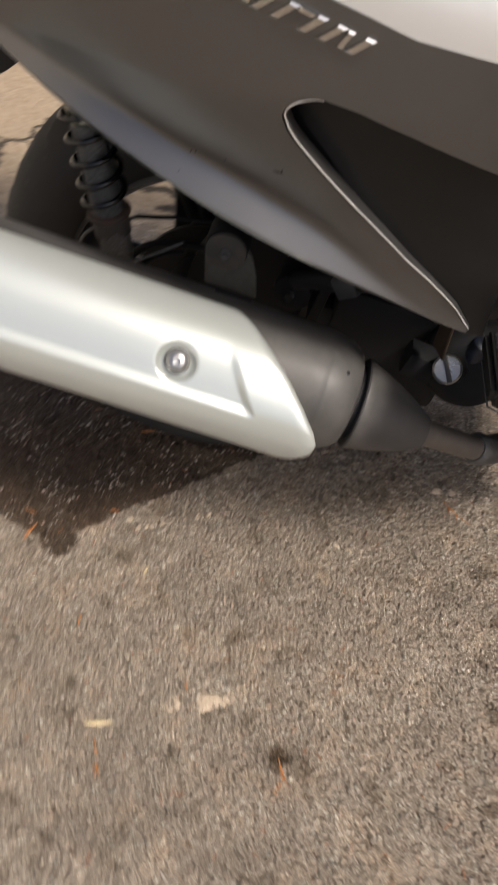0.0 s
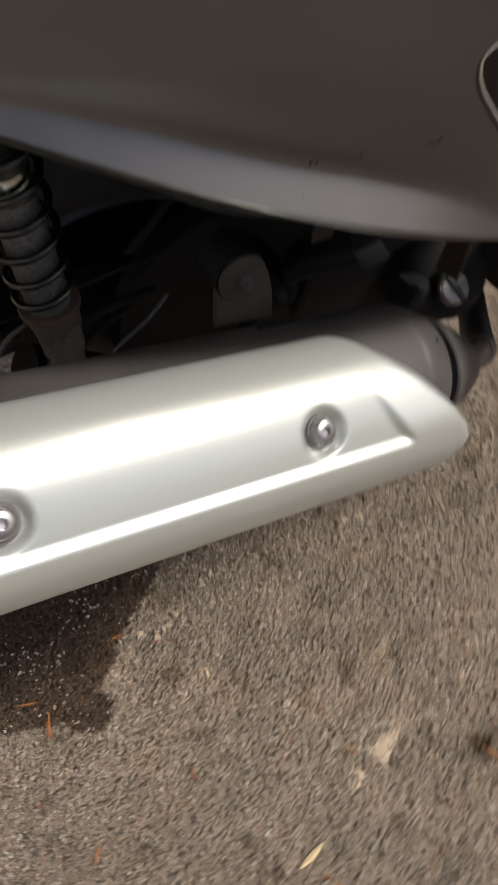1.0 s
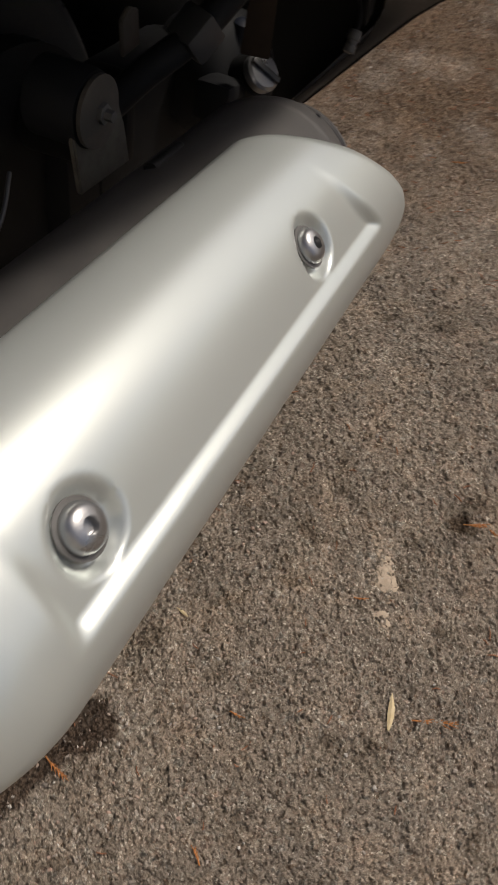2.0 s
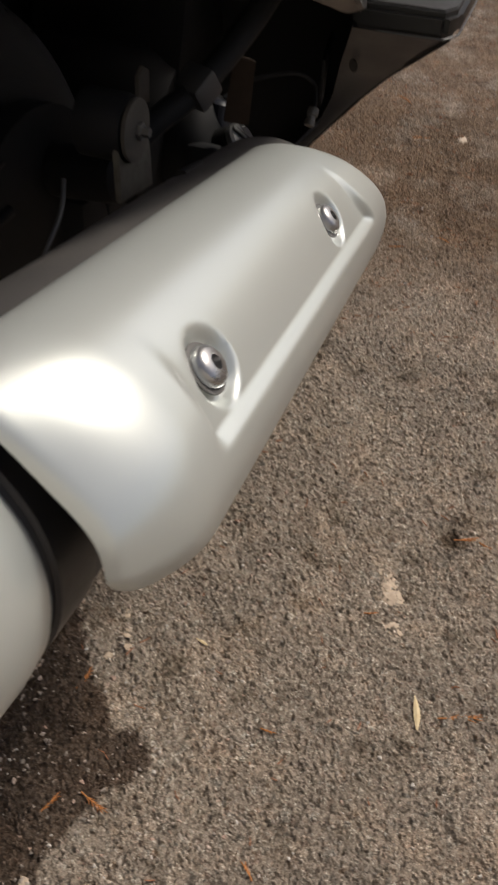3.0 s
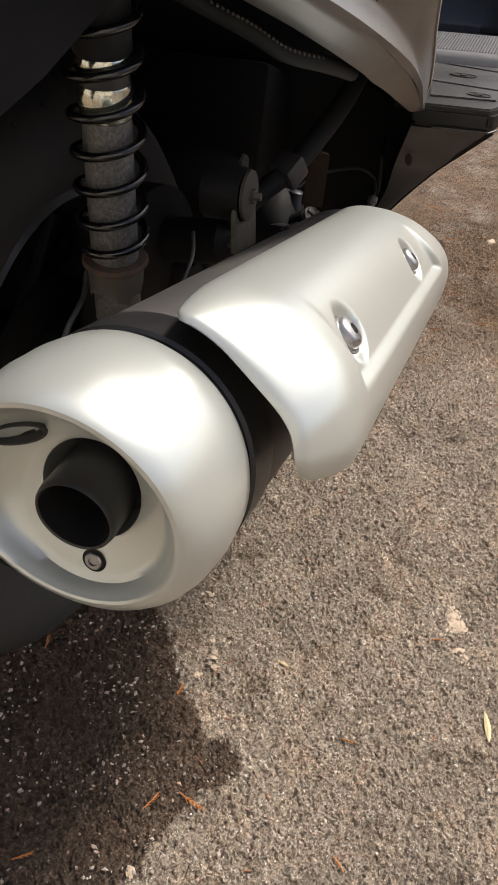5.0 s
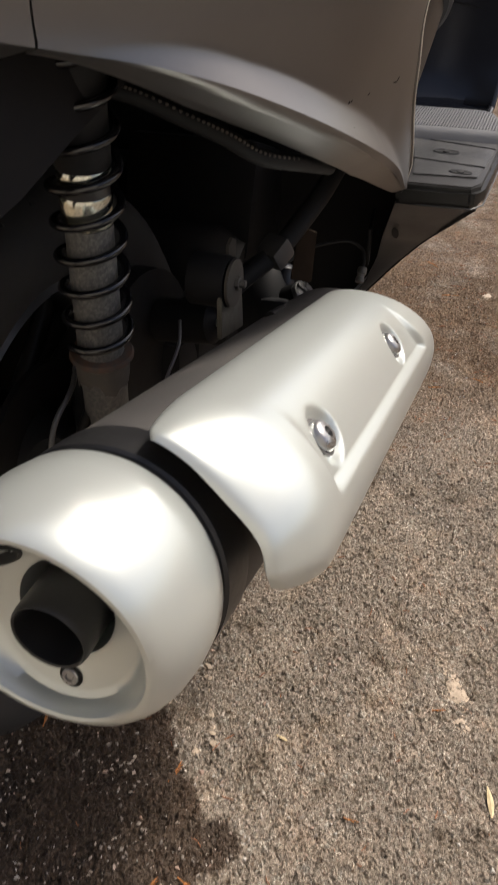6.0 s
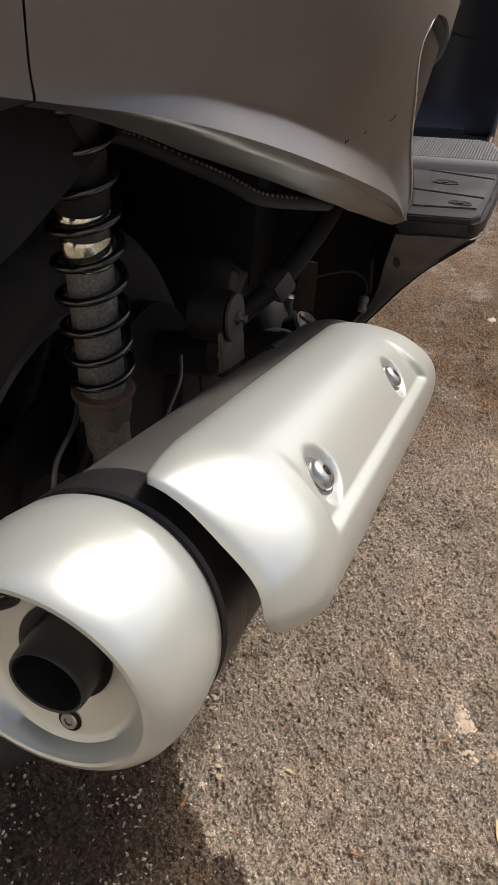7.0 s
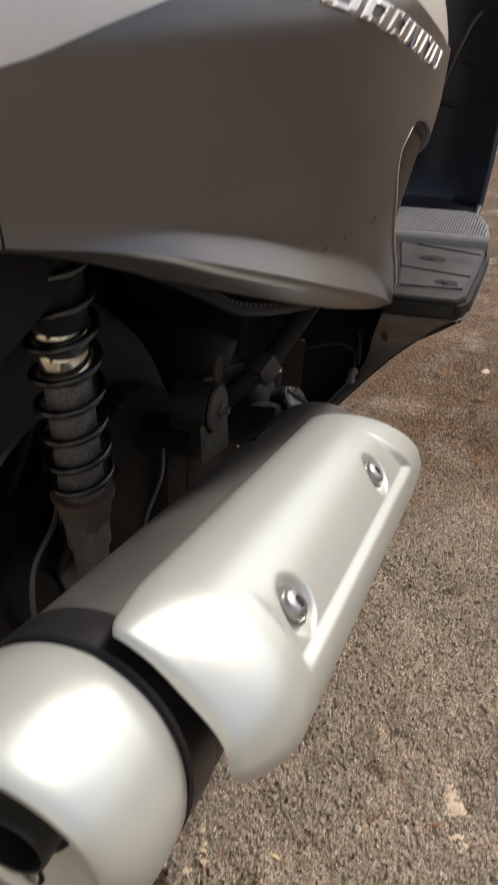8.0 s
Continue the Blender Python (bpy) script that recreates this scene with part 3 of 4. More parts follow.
def side_y(x, z):
    """The outer skin's y."""
    g = lerp(x, G_X, G_Y)
    base = g - (0.25 * (min(z, 0.64) - 0.58) + 0.10 * max(0, z - 0.64))
    if z > 0.70:
        base += 0.55 * max(0, z - 0.715 - 0.0) ** 1.25 * 1.6
    # the skin swells outwards towards the lower edge of the cut-out
    d = float(np.interp(z, CUT_LOW_Z[::-1], CUT_LOW_X[::-1])) - x
    k = min(max(1 - d / 0.050, 0), 1)
    base -= float(np.interp(x, (0.05, 0.10, 0.16, 0.23), (0.0, 0.0008, 0.0010, 0.0006))) * k * k * (3 - 2 * k) * float(np.interp(z, (0.615, 0.640), (1, 0)))
    lz, ly = lerp(x, LIP_X, LIP_Z), lerp(x, LIP_X, LIP_Y)
    s = max(z - lz, 0.0)
    if s > 0.12 or x > 0.24:
        return base
    # a flared lip: the flank hollows gently, then the skin turns out to a sharp crease
    hollow = lerp(x, HOL_X, HOL_Y) * math.exp(-(s / 0.060) ** 2)
    front = min(max((x - 0.09) / 0.12, 0), 1) * min(max((0.08 - s) / 0.04, 0), 1)
    front = front * front * (3 - 2 * front)
    flank = (base + hollow) * (1 - front) + front * min(base, ly - 0.12 * s)
    lip = ly + float(np.interp(x, (-0.20, -0.10, 0.06, 0.20), (0.30, 0.62, 0.62, 0.30))) * s
    k = 0.0024 * (1 - front) + 0.0007 * front
    lo = min(lip, flank)
    return lo - k * math.log(math.exp(-(lip - lo) / k) + math.exp(-(flank - lo) / k))


CUT_TOP_X, CUT_TOP_Z = [0.0715, 0.0725, 0.076, 0.083, 0.094, 0.12, 0.157, 0.21, 0.30, 0.45], [0.630, 0.634, 0.639, 0.643, 0.6455, 0.640, 0.627, 0.606, 0.57, 0.52]


def seam_z(x):         # the line between the grey flank and the silver panel above
    return float(np.interp(x, (-0.5, -0.30, -0.19, -0.16, -0.13, -0.09, -0.05, -0.02, 0.032, 0.062, 0.09, 0.12, 0.146, 0.25, 0.45), (0.67, 0.69, 0.7135, 0.723, 0.731, 0.738, 0.741, 0.7385, 0.7265, 0.7155, 0.7055, 0.696, 0.687, 0.668, 0.64)))


def panel(name, xs, lo, hi, rows, material, label, thick=0.003, lip=False):
    grid = []
    for x in xs:
        a, b = lo(x), hi(x)
        col = []
        if lip:        # the edge turns under and inwards
            y0 = side_y(x, a)
            col = [(x, y0 + 0.016, a - 0.008), (x, y0 + 0.010, a - 0.008), (x, y0 + 0.004, a - 0.0055), (x, y0 + 0.0008, a - 0.0018)]
        for k in range(rows + 1):
            z = a + (b - a) * (k / rows) ** 1.3
            col.append((x, side_y(x, z), z))
        grid.append(col)
    return part(name, sheet(grid, -thick), material, scooter, label)


def make_bodywork():
    lipz = lambda x: lerp(x, LIP_X, LIP_Z)
    low = lambda x: float(np.interp(x, [-0.25, -0.05] + CUT_LOW_X, [0.690, 0.645] + CUT_LOW_Z))
    top = lambda x: float(np.interp(x, [-0.25, -0.05] + CUT_TOP_X, [0.690, 0.645] + CUT_TOP_Z))
    xs = np.r_[np.linspace(-0.2045, 0.06, 82), np.linspace(0.063, 0.0715, 5)]
    # rear half and the two tongues round the cut-out share one skin
    bm = bmesh.new()
    rows_lo, rows_hi = 40, 14
    cols = list(xs) + [0.0725, 0.075, 0.078, 0.082, 0.087] + list(np.linspace(0.092, 0.2265, 28))

    def column(x, a, b, rows, power):
        return [(x, side_y(x, a + (b - a) * (k / rows) ** power), a + (b - a) * (k / rows) ** power) for k in range(rows + 1)]

    lower = []
    for x in cols:
        a = lipz(x)
        y0 = side_y(x, a)
        fade = float(np.interp(x, (-0.19, -0.13, 0.05, 0.12, 0.19, 0.229), (0.12, 0.7, 1, 0.75, 0.35, 0.1)))
        drop = float(np.interp(x, (-0.20, -0.15, -0.10, -0.05, 0.0, 0.03), (0.0005, 0.0015, 0.003, 0.003, 0.002, 0.001)))      # upright face below the crease
        under = [(x, y0 + 0.003 + 0.020 * fade, a - drop - 0.0110 * fade), (x, y0 + 0.003 + 0.010 * fade, a - drop - 0.0070 * fade), (x, y0 + 0.003 + 0.002 * fade, a - drop - 0.0012 * fade),
                 (x, y0 + 0.0022, a - drop), (x, y0 + 0.0012, a - drop * 0.5), (x, y0 + 0.0004, a - 0.0010 * fade)]
        lower.append(under + column(x, a, max(low(x), a + 0.003), rows_lo, 1.25))
    skin(lower, False, False, bm)
    cols_hi = [x for x in cols if x <= 0.15] + list(np.linspace(0.155, 0.44, 24))
    upper = [column(x, top(x), seam_z(x), rows_hi, 1.0) for x in cols_hi]
    skin(upper, False, False, bm)
    bmesh.ops.remove_doubles(bm, verts=bm.verts, dist=0.00005)
    bmesh.ops.recalc_face_normals(bm, faces=bm.faces)
    bmesh.ops.solidify(bm, geom=list(bm.faces), thickness=0.003)
    fairing = part("side_fairing", bm, M_FAIR, scooter, "brown-grey metallic side panel with a flared lower lip")
    recess = lambda x: float(np.interp(x, (0.07, 0.10, 0.14, 0.19, 0.24, 0.30), (0.019, 0.0165, 0.0105, 0.0055, 0.0045, 0.006)))      # depth of the cut-out
    # wall of the cut-out
    for name, edge, mt in (("cut_out_liner", [(x, low(x)) for x in reversed([c for c in cols if c >= 0.0715])], M_BAY), ("cut_out_wall", [(x, top(x)) for x in cols_hi if x >= 0.0715], M_INNER)):
        wall = [[(x, side_y(x, z) + d * (recess(x) + 0.002), z) for d in (0.02, 0.3, 0.6, 1.0)] for x, z in edge]
        part(name, sheet(wall, 0.002), mt, fairing)
    # raised rim along the rear and lower edge of the cut-out, with a bright crest
    ring = [(x, low(x)) for x in reversed([c for c in cols if c >= 0.0715])] + [(x, top(x)) for x in cols_hi if 0.0715 < x < 0.10]
    strip, crest = [], []
    for i, (x, z) in enumerate(ring):
        (x0, z0), (x1, z1) = ring[max(i - 1, 0)], ring[min(i + 1, len(ring) - 1)]
        ln = math.hypot(x1 - x0, z1 - z0) or 1.0
        nx, nz = (z1 - z0) / ln, -(x1 - x0) / ln          # towards the opening
        if i < 3:
            nx, nz = 0.7, 0.7
        rise = float(np.interp(i, (0, 3, len(ring) - 16, len(ring) - 5, len(ring) - 1), (0.0015, 0.0045, 0.0045, 0.0030, 0.0006)))
        y = side_y(x, z)
        strip.append([(x - nx * 0.0012, y + 0.002, z - nz * 0.0012), (x, y - rise * 0.55, z), (x + nx * 0.0004, y - rise * 0.92, z + nz * 0.0004), (x + nx * 0.0014, y - rise, z + nz * 0.0014),
                      (x + nx * 0.0024, y - rise * 0.9, z + nz * 0.0024), (x + nx * 0.003, y + 0.010, z + nz * 0.003)])
        crest.append((x + nx * 0.0014, y - rise - 0.0001, z + nz * 0.0014))
    part("cut_out_rim", skin(strip, False, False), M_FAIR, fairing)
    part("edge_bead", tube(crest, 0.0006, 8), M_SILVER, fairing)
    for sx, sz, dx, dz in ((0.0655, 0.5815, 0.008, -0.0006), (0.0715, 0.5812, 0.0015, 0.0036), (0.030, 0.5795, 0.0015, 0.002), (0.004, 0.579, 0.001, 0.0022), (0.0075, 0.5795, 0.001, 0.0015), (-0.004, 0.5665, 0.0015, 0.001)):
        part("scratch", tube([(sx + dx * t, side_y(sx + dx * t, sz + dz * t) - 0.0030, sz + dz * t) for t in (0, 0.5, 1)], [0.0003, 0.0008, 0.0003], 6), M_BAY, fairing, "short dark scratch")
    # black inner panel seen through the cut-out
    inner = []
    for x in np.linspace(0.064, 0.285, 44):
        z0, z1 = low(min(max(x, 0.0716), 0.229)) - 0.004, top(max(x, 0.0716)) + 0.004
        inner.append([(x, side_y(x, z0 + (z1 - z0) * k / 11) + recess(x), z0 + (z1 - z0) * k / 11) for k in range(12)])
    part("inner_panel", sheet(inner, 0.003), M_INNER, scooter, "black satin plastic inner panel")
    # tail panel behind the upright seam
    xs2 = np.linspace(-0.5, -0.2054, 40)
    tail = [[(x, side_y(x, lipz(x)) + 0.016, lipz(x) - 0.004)] + column(x, lipz(x), seam_z(x), 16, 1.0) for x in xs2]
    part("tail_panel", sheet(tail, 0.003), M_FAIR, scooter, "brown-grey metallic tail panel")
    # silver panel above
    xs3 = np.linspace(-0.5, 0.44, 90)
    up = []
    for x in xs3:
        z0, y0 = seam_z(x) - 0.0010, side_y(x, seam_z(x)) - 0.0008
        col = [(x, y0 + 0.006, z0 - 0.004), (x, y0 + 0.001, z0 - 0.0015), (x, y0 - 0.0004, z0)]
        for k in range(1, 13):
            t = k / 12
            col.append((x, y0 - 0.0004 + 0.055 * t ** 1.5 + 0.10 * t ** 4, z0 + 0.10 * math.sin(t * math.pi / 2)))
        up.append(col)
    part("upper_panel", sheet(up, 0.003), M_SILVER, scooter, "pale silver upper side panel")
    deck = [[(x, y, 0.80) for y in (min(side_y(x, 0.70) + 0.13, 0.33), 0.34, 0.50)] for x in np.linspace(-0.5, 0.44, 10)]
    part("seat_base", sheet(deck, 0.004), M_PLASTIC, scooter, "black seat underside")
    # far flank, plain; added unseen and black to keep the bay dark
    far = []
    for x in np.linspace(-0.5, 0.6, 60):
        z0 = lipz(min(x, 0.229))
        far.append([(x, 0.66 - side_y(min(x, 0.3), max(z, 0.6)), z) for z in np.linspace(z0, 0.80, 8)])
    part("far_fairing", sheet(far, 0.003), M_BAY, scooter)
    # raised chrome emblem: slanted bars on the flank
    along = Vector((0.956, 0, -0.293))
    lean = Vector((0.0137, 0, 0.0098))

    def emblem_prism(base, q, bm2):
        vs = []
        cx, cy = sum(a for a, b in q) / 4, sum(b for a, b in q) / 4
        for depth, shrink in ((0.0, 0.0), (0.0018, 0.0), (0.0032, 0.26)):
            ring = []
            for a, b in q:
                p = base + along * (a + (cx - a) * shrink) + lean * (b + (cy - b) * shrink)
                p.y = side_y(p.x, p.z) - 0.0026 - depth
                ring.append(p)
            vs.append(ring)
        skin(vs, True, True, bm2)

    for i in range(7):
        base = Vector((0.0877, 0, 0.6817)) + along * 0.0295 * (i - 6)
        bm2 = bmesh.new()
        for x0 in (0.0, 0.0175):
            emblem_prism(base, [(x0, 0), (x0 + 0.0062, 0), (x0 + 0.0062, 1), (x0, 1)], bm2)
        if i in (4, 6):
            emblem_prism(base, [(0.0066, 0.98), (0.0110, 0.98), (0.0170, 0.02), (0.0126, 0.02)], bm2)
        else:
            for b0, b1 in ((0.0, 0.26), (0.74, 1.0)):
                if (i, b0) not in ((1, 0.74), (5, 0.0)):
                    emblem_prism(base, [(0.0064, b0), (0.0172, b0), (0.0172, b1), (0.0064, b1)], bm2)
        part("emblem_bar", bm2, M_CHROME, fairing, "raised chrome emblem piece", smooth=False)
    # inner rear guard below the tail
    gx = np.linspace(-0.48, -0.075, 16)
    guard = []
    for x in gx:
        zl = float(np.interp(x, (-0.48, -0.30, -0.19, -0.165, -0.108, -0.075), (0.44, 0.50, 0.561, 0.585, 0.608, 0.620)))
        y = float(np.interp(x, (-0.48, -0.30, -0.19, -0.165, -0.075), (0.37, 0.245, 0.180, 0.162, 0.145)))
        guard.append([(x, y + 0.012, zl - 0.001), (x, y, zl), (x, y + 0.006, (zl + 0.66) / 2), (x, y + 0.014, 0.67)])
    part("inner_guard", sheet(guard, 0.003), M_BELLY, scooter, "dark matt inner rear guard")
    # far wall added to shut outside light out of the wheel bay
    wall = [[(x, 0.50 - 0.25 * max(0, -0.1 - x), z) for z in np.linspace(0.44 + 0.5 * max(0, -0.12 - x) - 0.10 * min(max(x / 0.1, 0), 1), 0.68, 5)] for x in np.linspace(-0.30, 0.48, 12)]
    part("far_inner_wall", sheet(wall, 0.003), M_BAY, scooter)
    front = [[(0.47, -0.024 + max(0.445 - z, 0) * 0.75 + (0.16 if z > 0.45 else 0) + 0.075 * k, z) for z in np.linspace(0.14, 0.70, 16)] for k in range(8)]
    part("bay_front_wall", sheet(front, 0.003), M_BAY, scooter)
    # roof of the wheel bay
    roof = [[(x, y, 0.66 + 0.02 * math.sin(y * 9)) for y in np.linspace(min(side_y(x, 0.66) + 0.03, 0.5), 0.54, 8)] for x in np.linspace(-0.45, 0.45, 24)]
    part("under_seat_tray", sheet(roof, 0.004), M_BAY, scooter, "black under-seat tray")


make_bodywork()


def make_footboard():
    board = bmesh.new()
    # main slab with a soft lip
    outline = [(0.243, 0.05), (0.246, -0.022), (0.262, -0.031), (0.33, -0.0335), (0.41, -0.0355), (0.455, -0.0288), (0.4955, -0.0157), (0.506, 0.020), (0.506, 0.16), (0.36, 0.12), (0.275, 0.052)]
    board = prism(outline, pose(0, 0, 0.438), 0.0185, 0.004)
    fb = part("footboard", board, M_INNER, scooter, "grey plastic footboard with screw recesses")
    part("board_deck", prism([(0.250, 0.044), (0.252, -0.019), (0.266, -0.0265), (0.33, -0.029), (0.425, -0.031), (0.425, 0.075), (0.30, 0.052)], pose(0, 0, 0.4555), 0.0022, 0.0006), M_PLASTIC, fb, "black deck under the pads")
    # three grey plates with narrow black grooves between them
    pads = [[(0.2745, 0.0400), (0.2795, -0.0215), (0.3115, -0.0245), (0.3255, 0.0475)], [(0.3295, 0.0485), (0.3155, -0.0250), (0.3810, -0.0282), (0.4040, 0.0625)],
            [(0.4080, 0.0640), (0.3850, -0.0285), (0.4250, -0.0300), (0.4300, 0.0740)]]
    for q in pads:
        part("board_pad", prism(q, pose(0, 0, 0.4570), 0.0022, 0.0007), M_PAD, fb)
    for x, y, r in ((0.3575, 0.0195, 0.0076), (0.2902, -0.0040, 0.0062)):
        m = pose(x, y, 0.4593, 0, 0, -10)
        slot = lathe([(0.0003, 0), (r, 0), (r, 0.0003), (0.0003, 0.0004)], m @ Matrix.Diagonal((0.85, 1.85, 1, 1)), 32)
        part("screw_recess", slot, M_BAY, fb)
        rim = [m @ Vector((r * 0.85 * math.cos(2 * math.pi * k / 32), r * 1.85 * math.sin(2 * math.pi * k / 32), 0.0004)) for k in range(33)]
        part("recess_rim", tube(rim, 0.0006, 6), M_PAD, fb)
        part("board_screw", lathe([(0.0003, 0), (0.0040, 0), (0.0036, 0.0010), (0.0003, 0.0012)], pose(x, y, 0.4596), 18), M_DIRTY, fb)
    lip = [(0.244, 0.030, 0.4385), (0.2465, -0.022, 0.4385), (0.2625, -0.0312, 0.4385), (0.33, -0.0337, 0.4385), (0.41, -0.0357, 0.4385), (0.455, -0.0290, 0.4385), (0.4955, -0.0159, 0.4385)]
    part("board_lip", tube(lip, 0.0009, 8), M_PAD, fb, "thin pale lower lip")
    # ribbed rubber step
    edge = lambda x: float(np.interp(x, (0.40, 0.41, 0.455, 0.4955, 0.506), (-0.0325, -0.0325, -0.0265, -0.0130, 0.004)))
    lift = lambda x: 0.457 + 0.013 * min(1, max(0, (x - 0.402) / 0.012)) ** 0.7
    step = [[(x, y, lift(x) if 0 < k < 7 else 0.452) for k, y in enumerate((edge(x) - 0.001, edge(x), edge(x) + 0.008, 0.02, 0.05, 0.07, 0.10, 0.102))] for x in np.linspace(0.402, 0.505, 20)]
    st = part("rubber_step", sheet(step, 0.003), M_STEP, fb, "grey ribbed rubber step")
    ribs = bmesh.new()
    for i in range(28):
        for j in range(42):
            x, y = 0.418 + 0.0030 * i, -0.032 + 0.0032 * j
            if y < edge(x) + 0.003:
                continue
            z = lift(x)
            skin([[(x - 0.0010, y - 0.0011, z), (x + 0.0010, y - 0.0011, z), (x + 0.0010, y + 0.0011, z), (x - 0.0010, y + 0.0011, z)],
                  [(x - 0.0006, y - 0.0006, z + 0.0009), (x + 0.0006, y - 0.0006, z + 0.0009), (x + 0.0006, y + 0.0006, z + 0.0009), (x - 0.0006, y + 0.0006, z + 0.0009)]], True, True, ribs)
    tagged(part("step_studs", ribs, M_STEP, st, smooth=False), kind="stuff")
    # dark belly panel below
    belly = []
    for z in np.linspace(0.437, 0.14, 22):
        y = -0.030 + (0.445 - z) * 0.75
        x0 = float(np.interp(z, (0.14, 0.20, 0.276, 0.32, 0.36, 0.40, 0.437), (0.45, 0.43, 0.41, 0.392, 0.36, 0.305, 0.255)))
        belly.append([(x0 + (0.53 - x0) * k / 12, y + 0.03 * (k / 12) ** 3, z) for k in range(13)])
    back = []
    for z in np.linspace(0.437, 0.14, 22):
        y = -0.029 + (0.445 - z) * 0.75
        x0 = float(np.interp(z, (0.14, 0.20, 0.276, 0.32, 0.36, 0.40, 0.437), (0.45, 0.43, 0.41, 0.392, 0.36, 0.305, 0.255))) + 0.001
        deep = float(np.interp(z, (0.28, 0.32, 0.36, 0.40, 0.437), (0.010, 0.024, 0.044, 0.060, 0.074)))
        back.append([(x0 + 0.006 * (1 - k / 6) ** 3 - 0.004 * (z < 0.388), y + deep * k / 6, z) for k in range(7)])
    rear = part("belly_rear", sheet(back, 0.003), M_UNDER, scooter, "dark rear face of the belly panel")
    part("drain_hole", lathe([(0.0003, 0), (0.0085, 0), (0.0085, 0.0012), (0.0003, 0.0012)], axis((0.3175, 0.058, 0.3815), (-0.75, 0, -0.62)) @ Matrix.Diagonal((0.45, 1.2, 1, 1)), 24), M_BAY, rear)
    part("belly_panel", sheet(belly, 0.003), M_BELLY, scooter, "black belly panel under the footboard")
    # leg shield in front of the board
    flank = lambda z: float(np.interp(z, (0.44, 0.486, 0.53, 0.572, 0.70, 0.84), (-0.003, -0.0075, -0.011, -0.011, 0.004, 0.03)))
    grid = [[(0.500, flank(0.45) + 0.35 * j / 10, 0.449) for j in range(11)], [(0.560, flank(0.45) + 0.35 * j / 10, 0.449) for j in range(11)], [(0.590, flank(0.455) + 0.35 * j / 10, 0.454) for j in range(11)]]
    for k in range(15):
        z = 0.462 + 0.36 * k / 14
        x = 0.603 + 0.045 * (1 - math.exp(-k / 2.2)) + 0.012 * k / 14
        grid.append([(x - 0.02 * (j == 0), flank(z) + 0.35 * j / 10, z) for j in range(11)])
    shield = part("leg_shield", sheet(grid, 0.004), M_GLOSSBLK, scooter, "glossy black inner leg shield with seams")
    for pts in ([(0.634, 0.085, 0.530), (0.636, 0.0, 0.530)], [(0.640, 0.080, 0.570), (0.640, 0.03, 0.560), (0.642, 0.0, 0.552)], [(0.645, 0.045, 0.615), (0.645, 0.0, 0.606)]):
        part("seam", tube(pts, 0.0016, 6), M_BAY, shield)
    part("inner_rim", tube(smoothcurve([(0.634, 0.090, 0.540), (0.636, 0.078, 0.560), (0.640, 0.060, 0.600), (0.643, 0.045, 0.640), (0.645, 0.030, 0.668), (0.646, 0.008, 0.680), (0.647, -0.008, 0.684)], 5), 0.0022, 8), M_GREYPL, shield)
    rim = [(0.520, flank(0.45), 0.453), (0.575, flank(0.45), 0.455)] + [(0.585 + 0.045 * (1 - math.exp(-k / 2.2)) + 0.012 * k / 14, flank(0.462 + 0.36 * k / 14), 0.462 + 0.36 * k / 14) for k in range(0, 15, 2)]
    part("edge_rim", tube(smoothcurve(rim, 5), 0.0045, 10), M_GLOSSBLK, shield)


make_footboard()


# ---- wheel, suspension, engine ----
def make_wheel():
    C = Vector((-0.03, 0.33, 0.263))
    m = Matrix.Translation(C) @ pose(0, 0, 0, 90)
    tyre = lathe([(0.168, -0.055), (0.178, -0.066), (0.205, -0.074), (0.228, -0.071), (0.244, -0.058), (0.255, -0.036), (0.260, -0.012), (0.261, 0), (0.260, 0.012), (0.255, 0.036),
                  (0.244, 0.058), (0.228, 0.071), (0.205, 0.074), (0.178, 0.066), (0.168, 0.055)], m, 96)
    rim = lathe([(0.172, -0.058), (0.166, -0.062), (0.160, -0.058), (0.156, -0.045), (0.150, -0.02), (0.150, 0.02), (0.156, 0.045), (0.166, 0.062), (0.172, 0.058), (0.172, 0.0), (0.172, -0.058)], m, 72)
    wheel = part("rear_wheel", rim, M_PIPEBLK, scooter, "black cast rear wheel with a dusty tyre")
    part("tyre", tyre, M_RUBBER, wheel, "dusty black rubber tyre")
    part("hub", lathe([(0.01, -0.06), (0.045, -0.06), (0.055, -0.03), (0.055, 0.03), (0.045, 0.06), (0.01, 0.06)], m, 40), M_PIPEBLK, wheel)
    for k in range(5):
        a = 2 * math.pi * k / 5 + 0.62
        for s in (-0.13, 0.13):
            p0 = m @ Vector((0.045 * math.cos(a), 0.045 * math.sin(a), -0.02))
            p1 = m @ Vector((0.156 * math.cos(a + s), 0.156 * math.sin(a + s), -0.02))
            part("spoke", tube([p0, p0.lerp(p1, 0.5), p1], [0.013, 0.0085, 0.010], 10), M_PIPEBLK, wheel)
    grooves = bmesh.new()
    for k in range(40):
        a = 2 * math.pi * k / 40
        for s in (-1, 1):
            pts = []
            for t in (0, 0.5, 1):
                h = s * (0.016 + 0.045 * t)
                r = float(np.interp(abs(h), (0, 0.012, 0.036, 0.058, 0.071), (0.261, 0.260, 0.255, 0.244, 0.228))) - 0.0002
                aa = a + 0.10 * t + (0.08 if s > 0 else 0)
                pts.append(m @ Vector((r * math.cos(aa), r * math.sin(aa), h)))
            tube(pts, 0.0016, 5, grooves)
    tagged(part("tread_groove", grooves, M_PLASTIC, wheel), kind="stuff")


make_wheel()


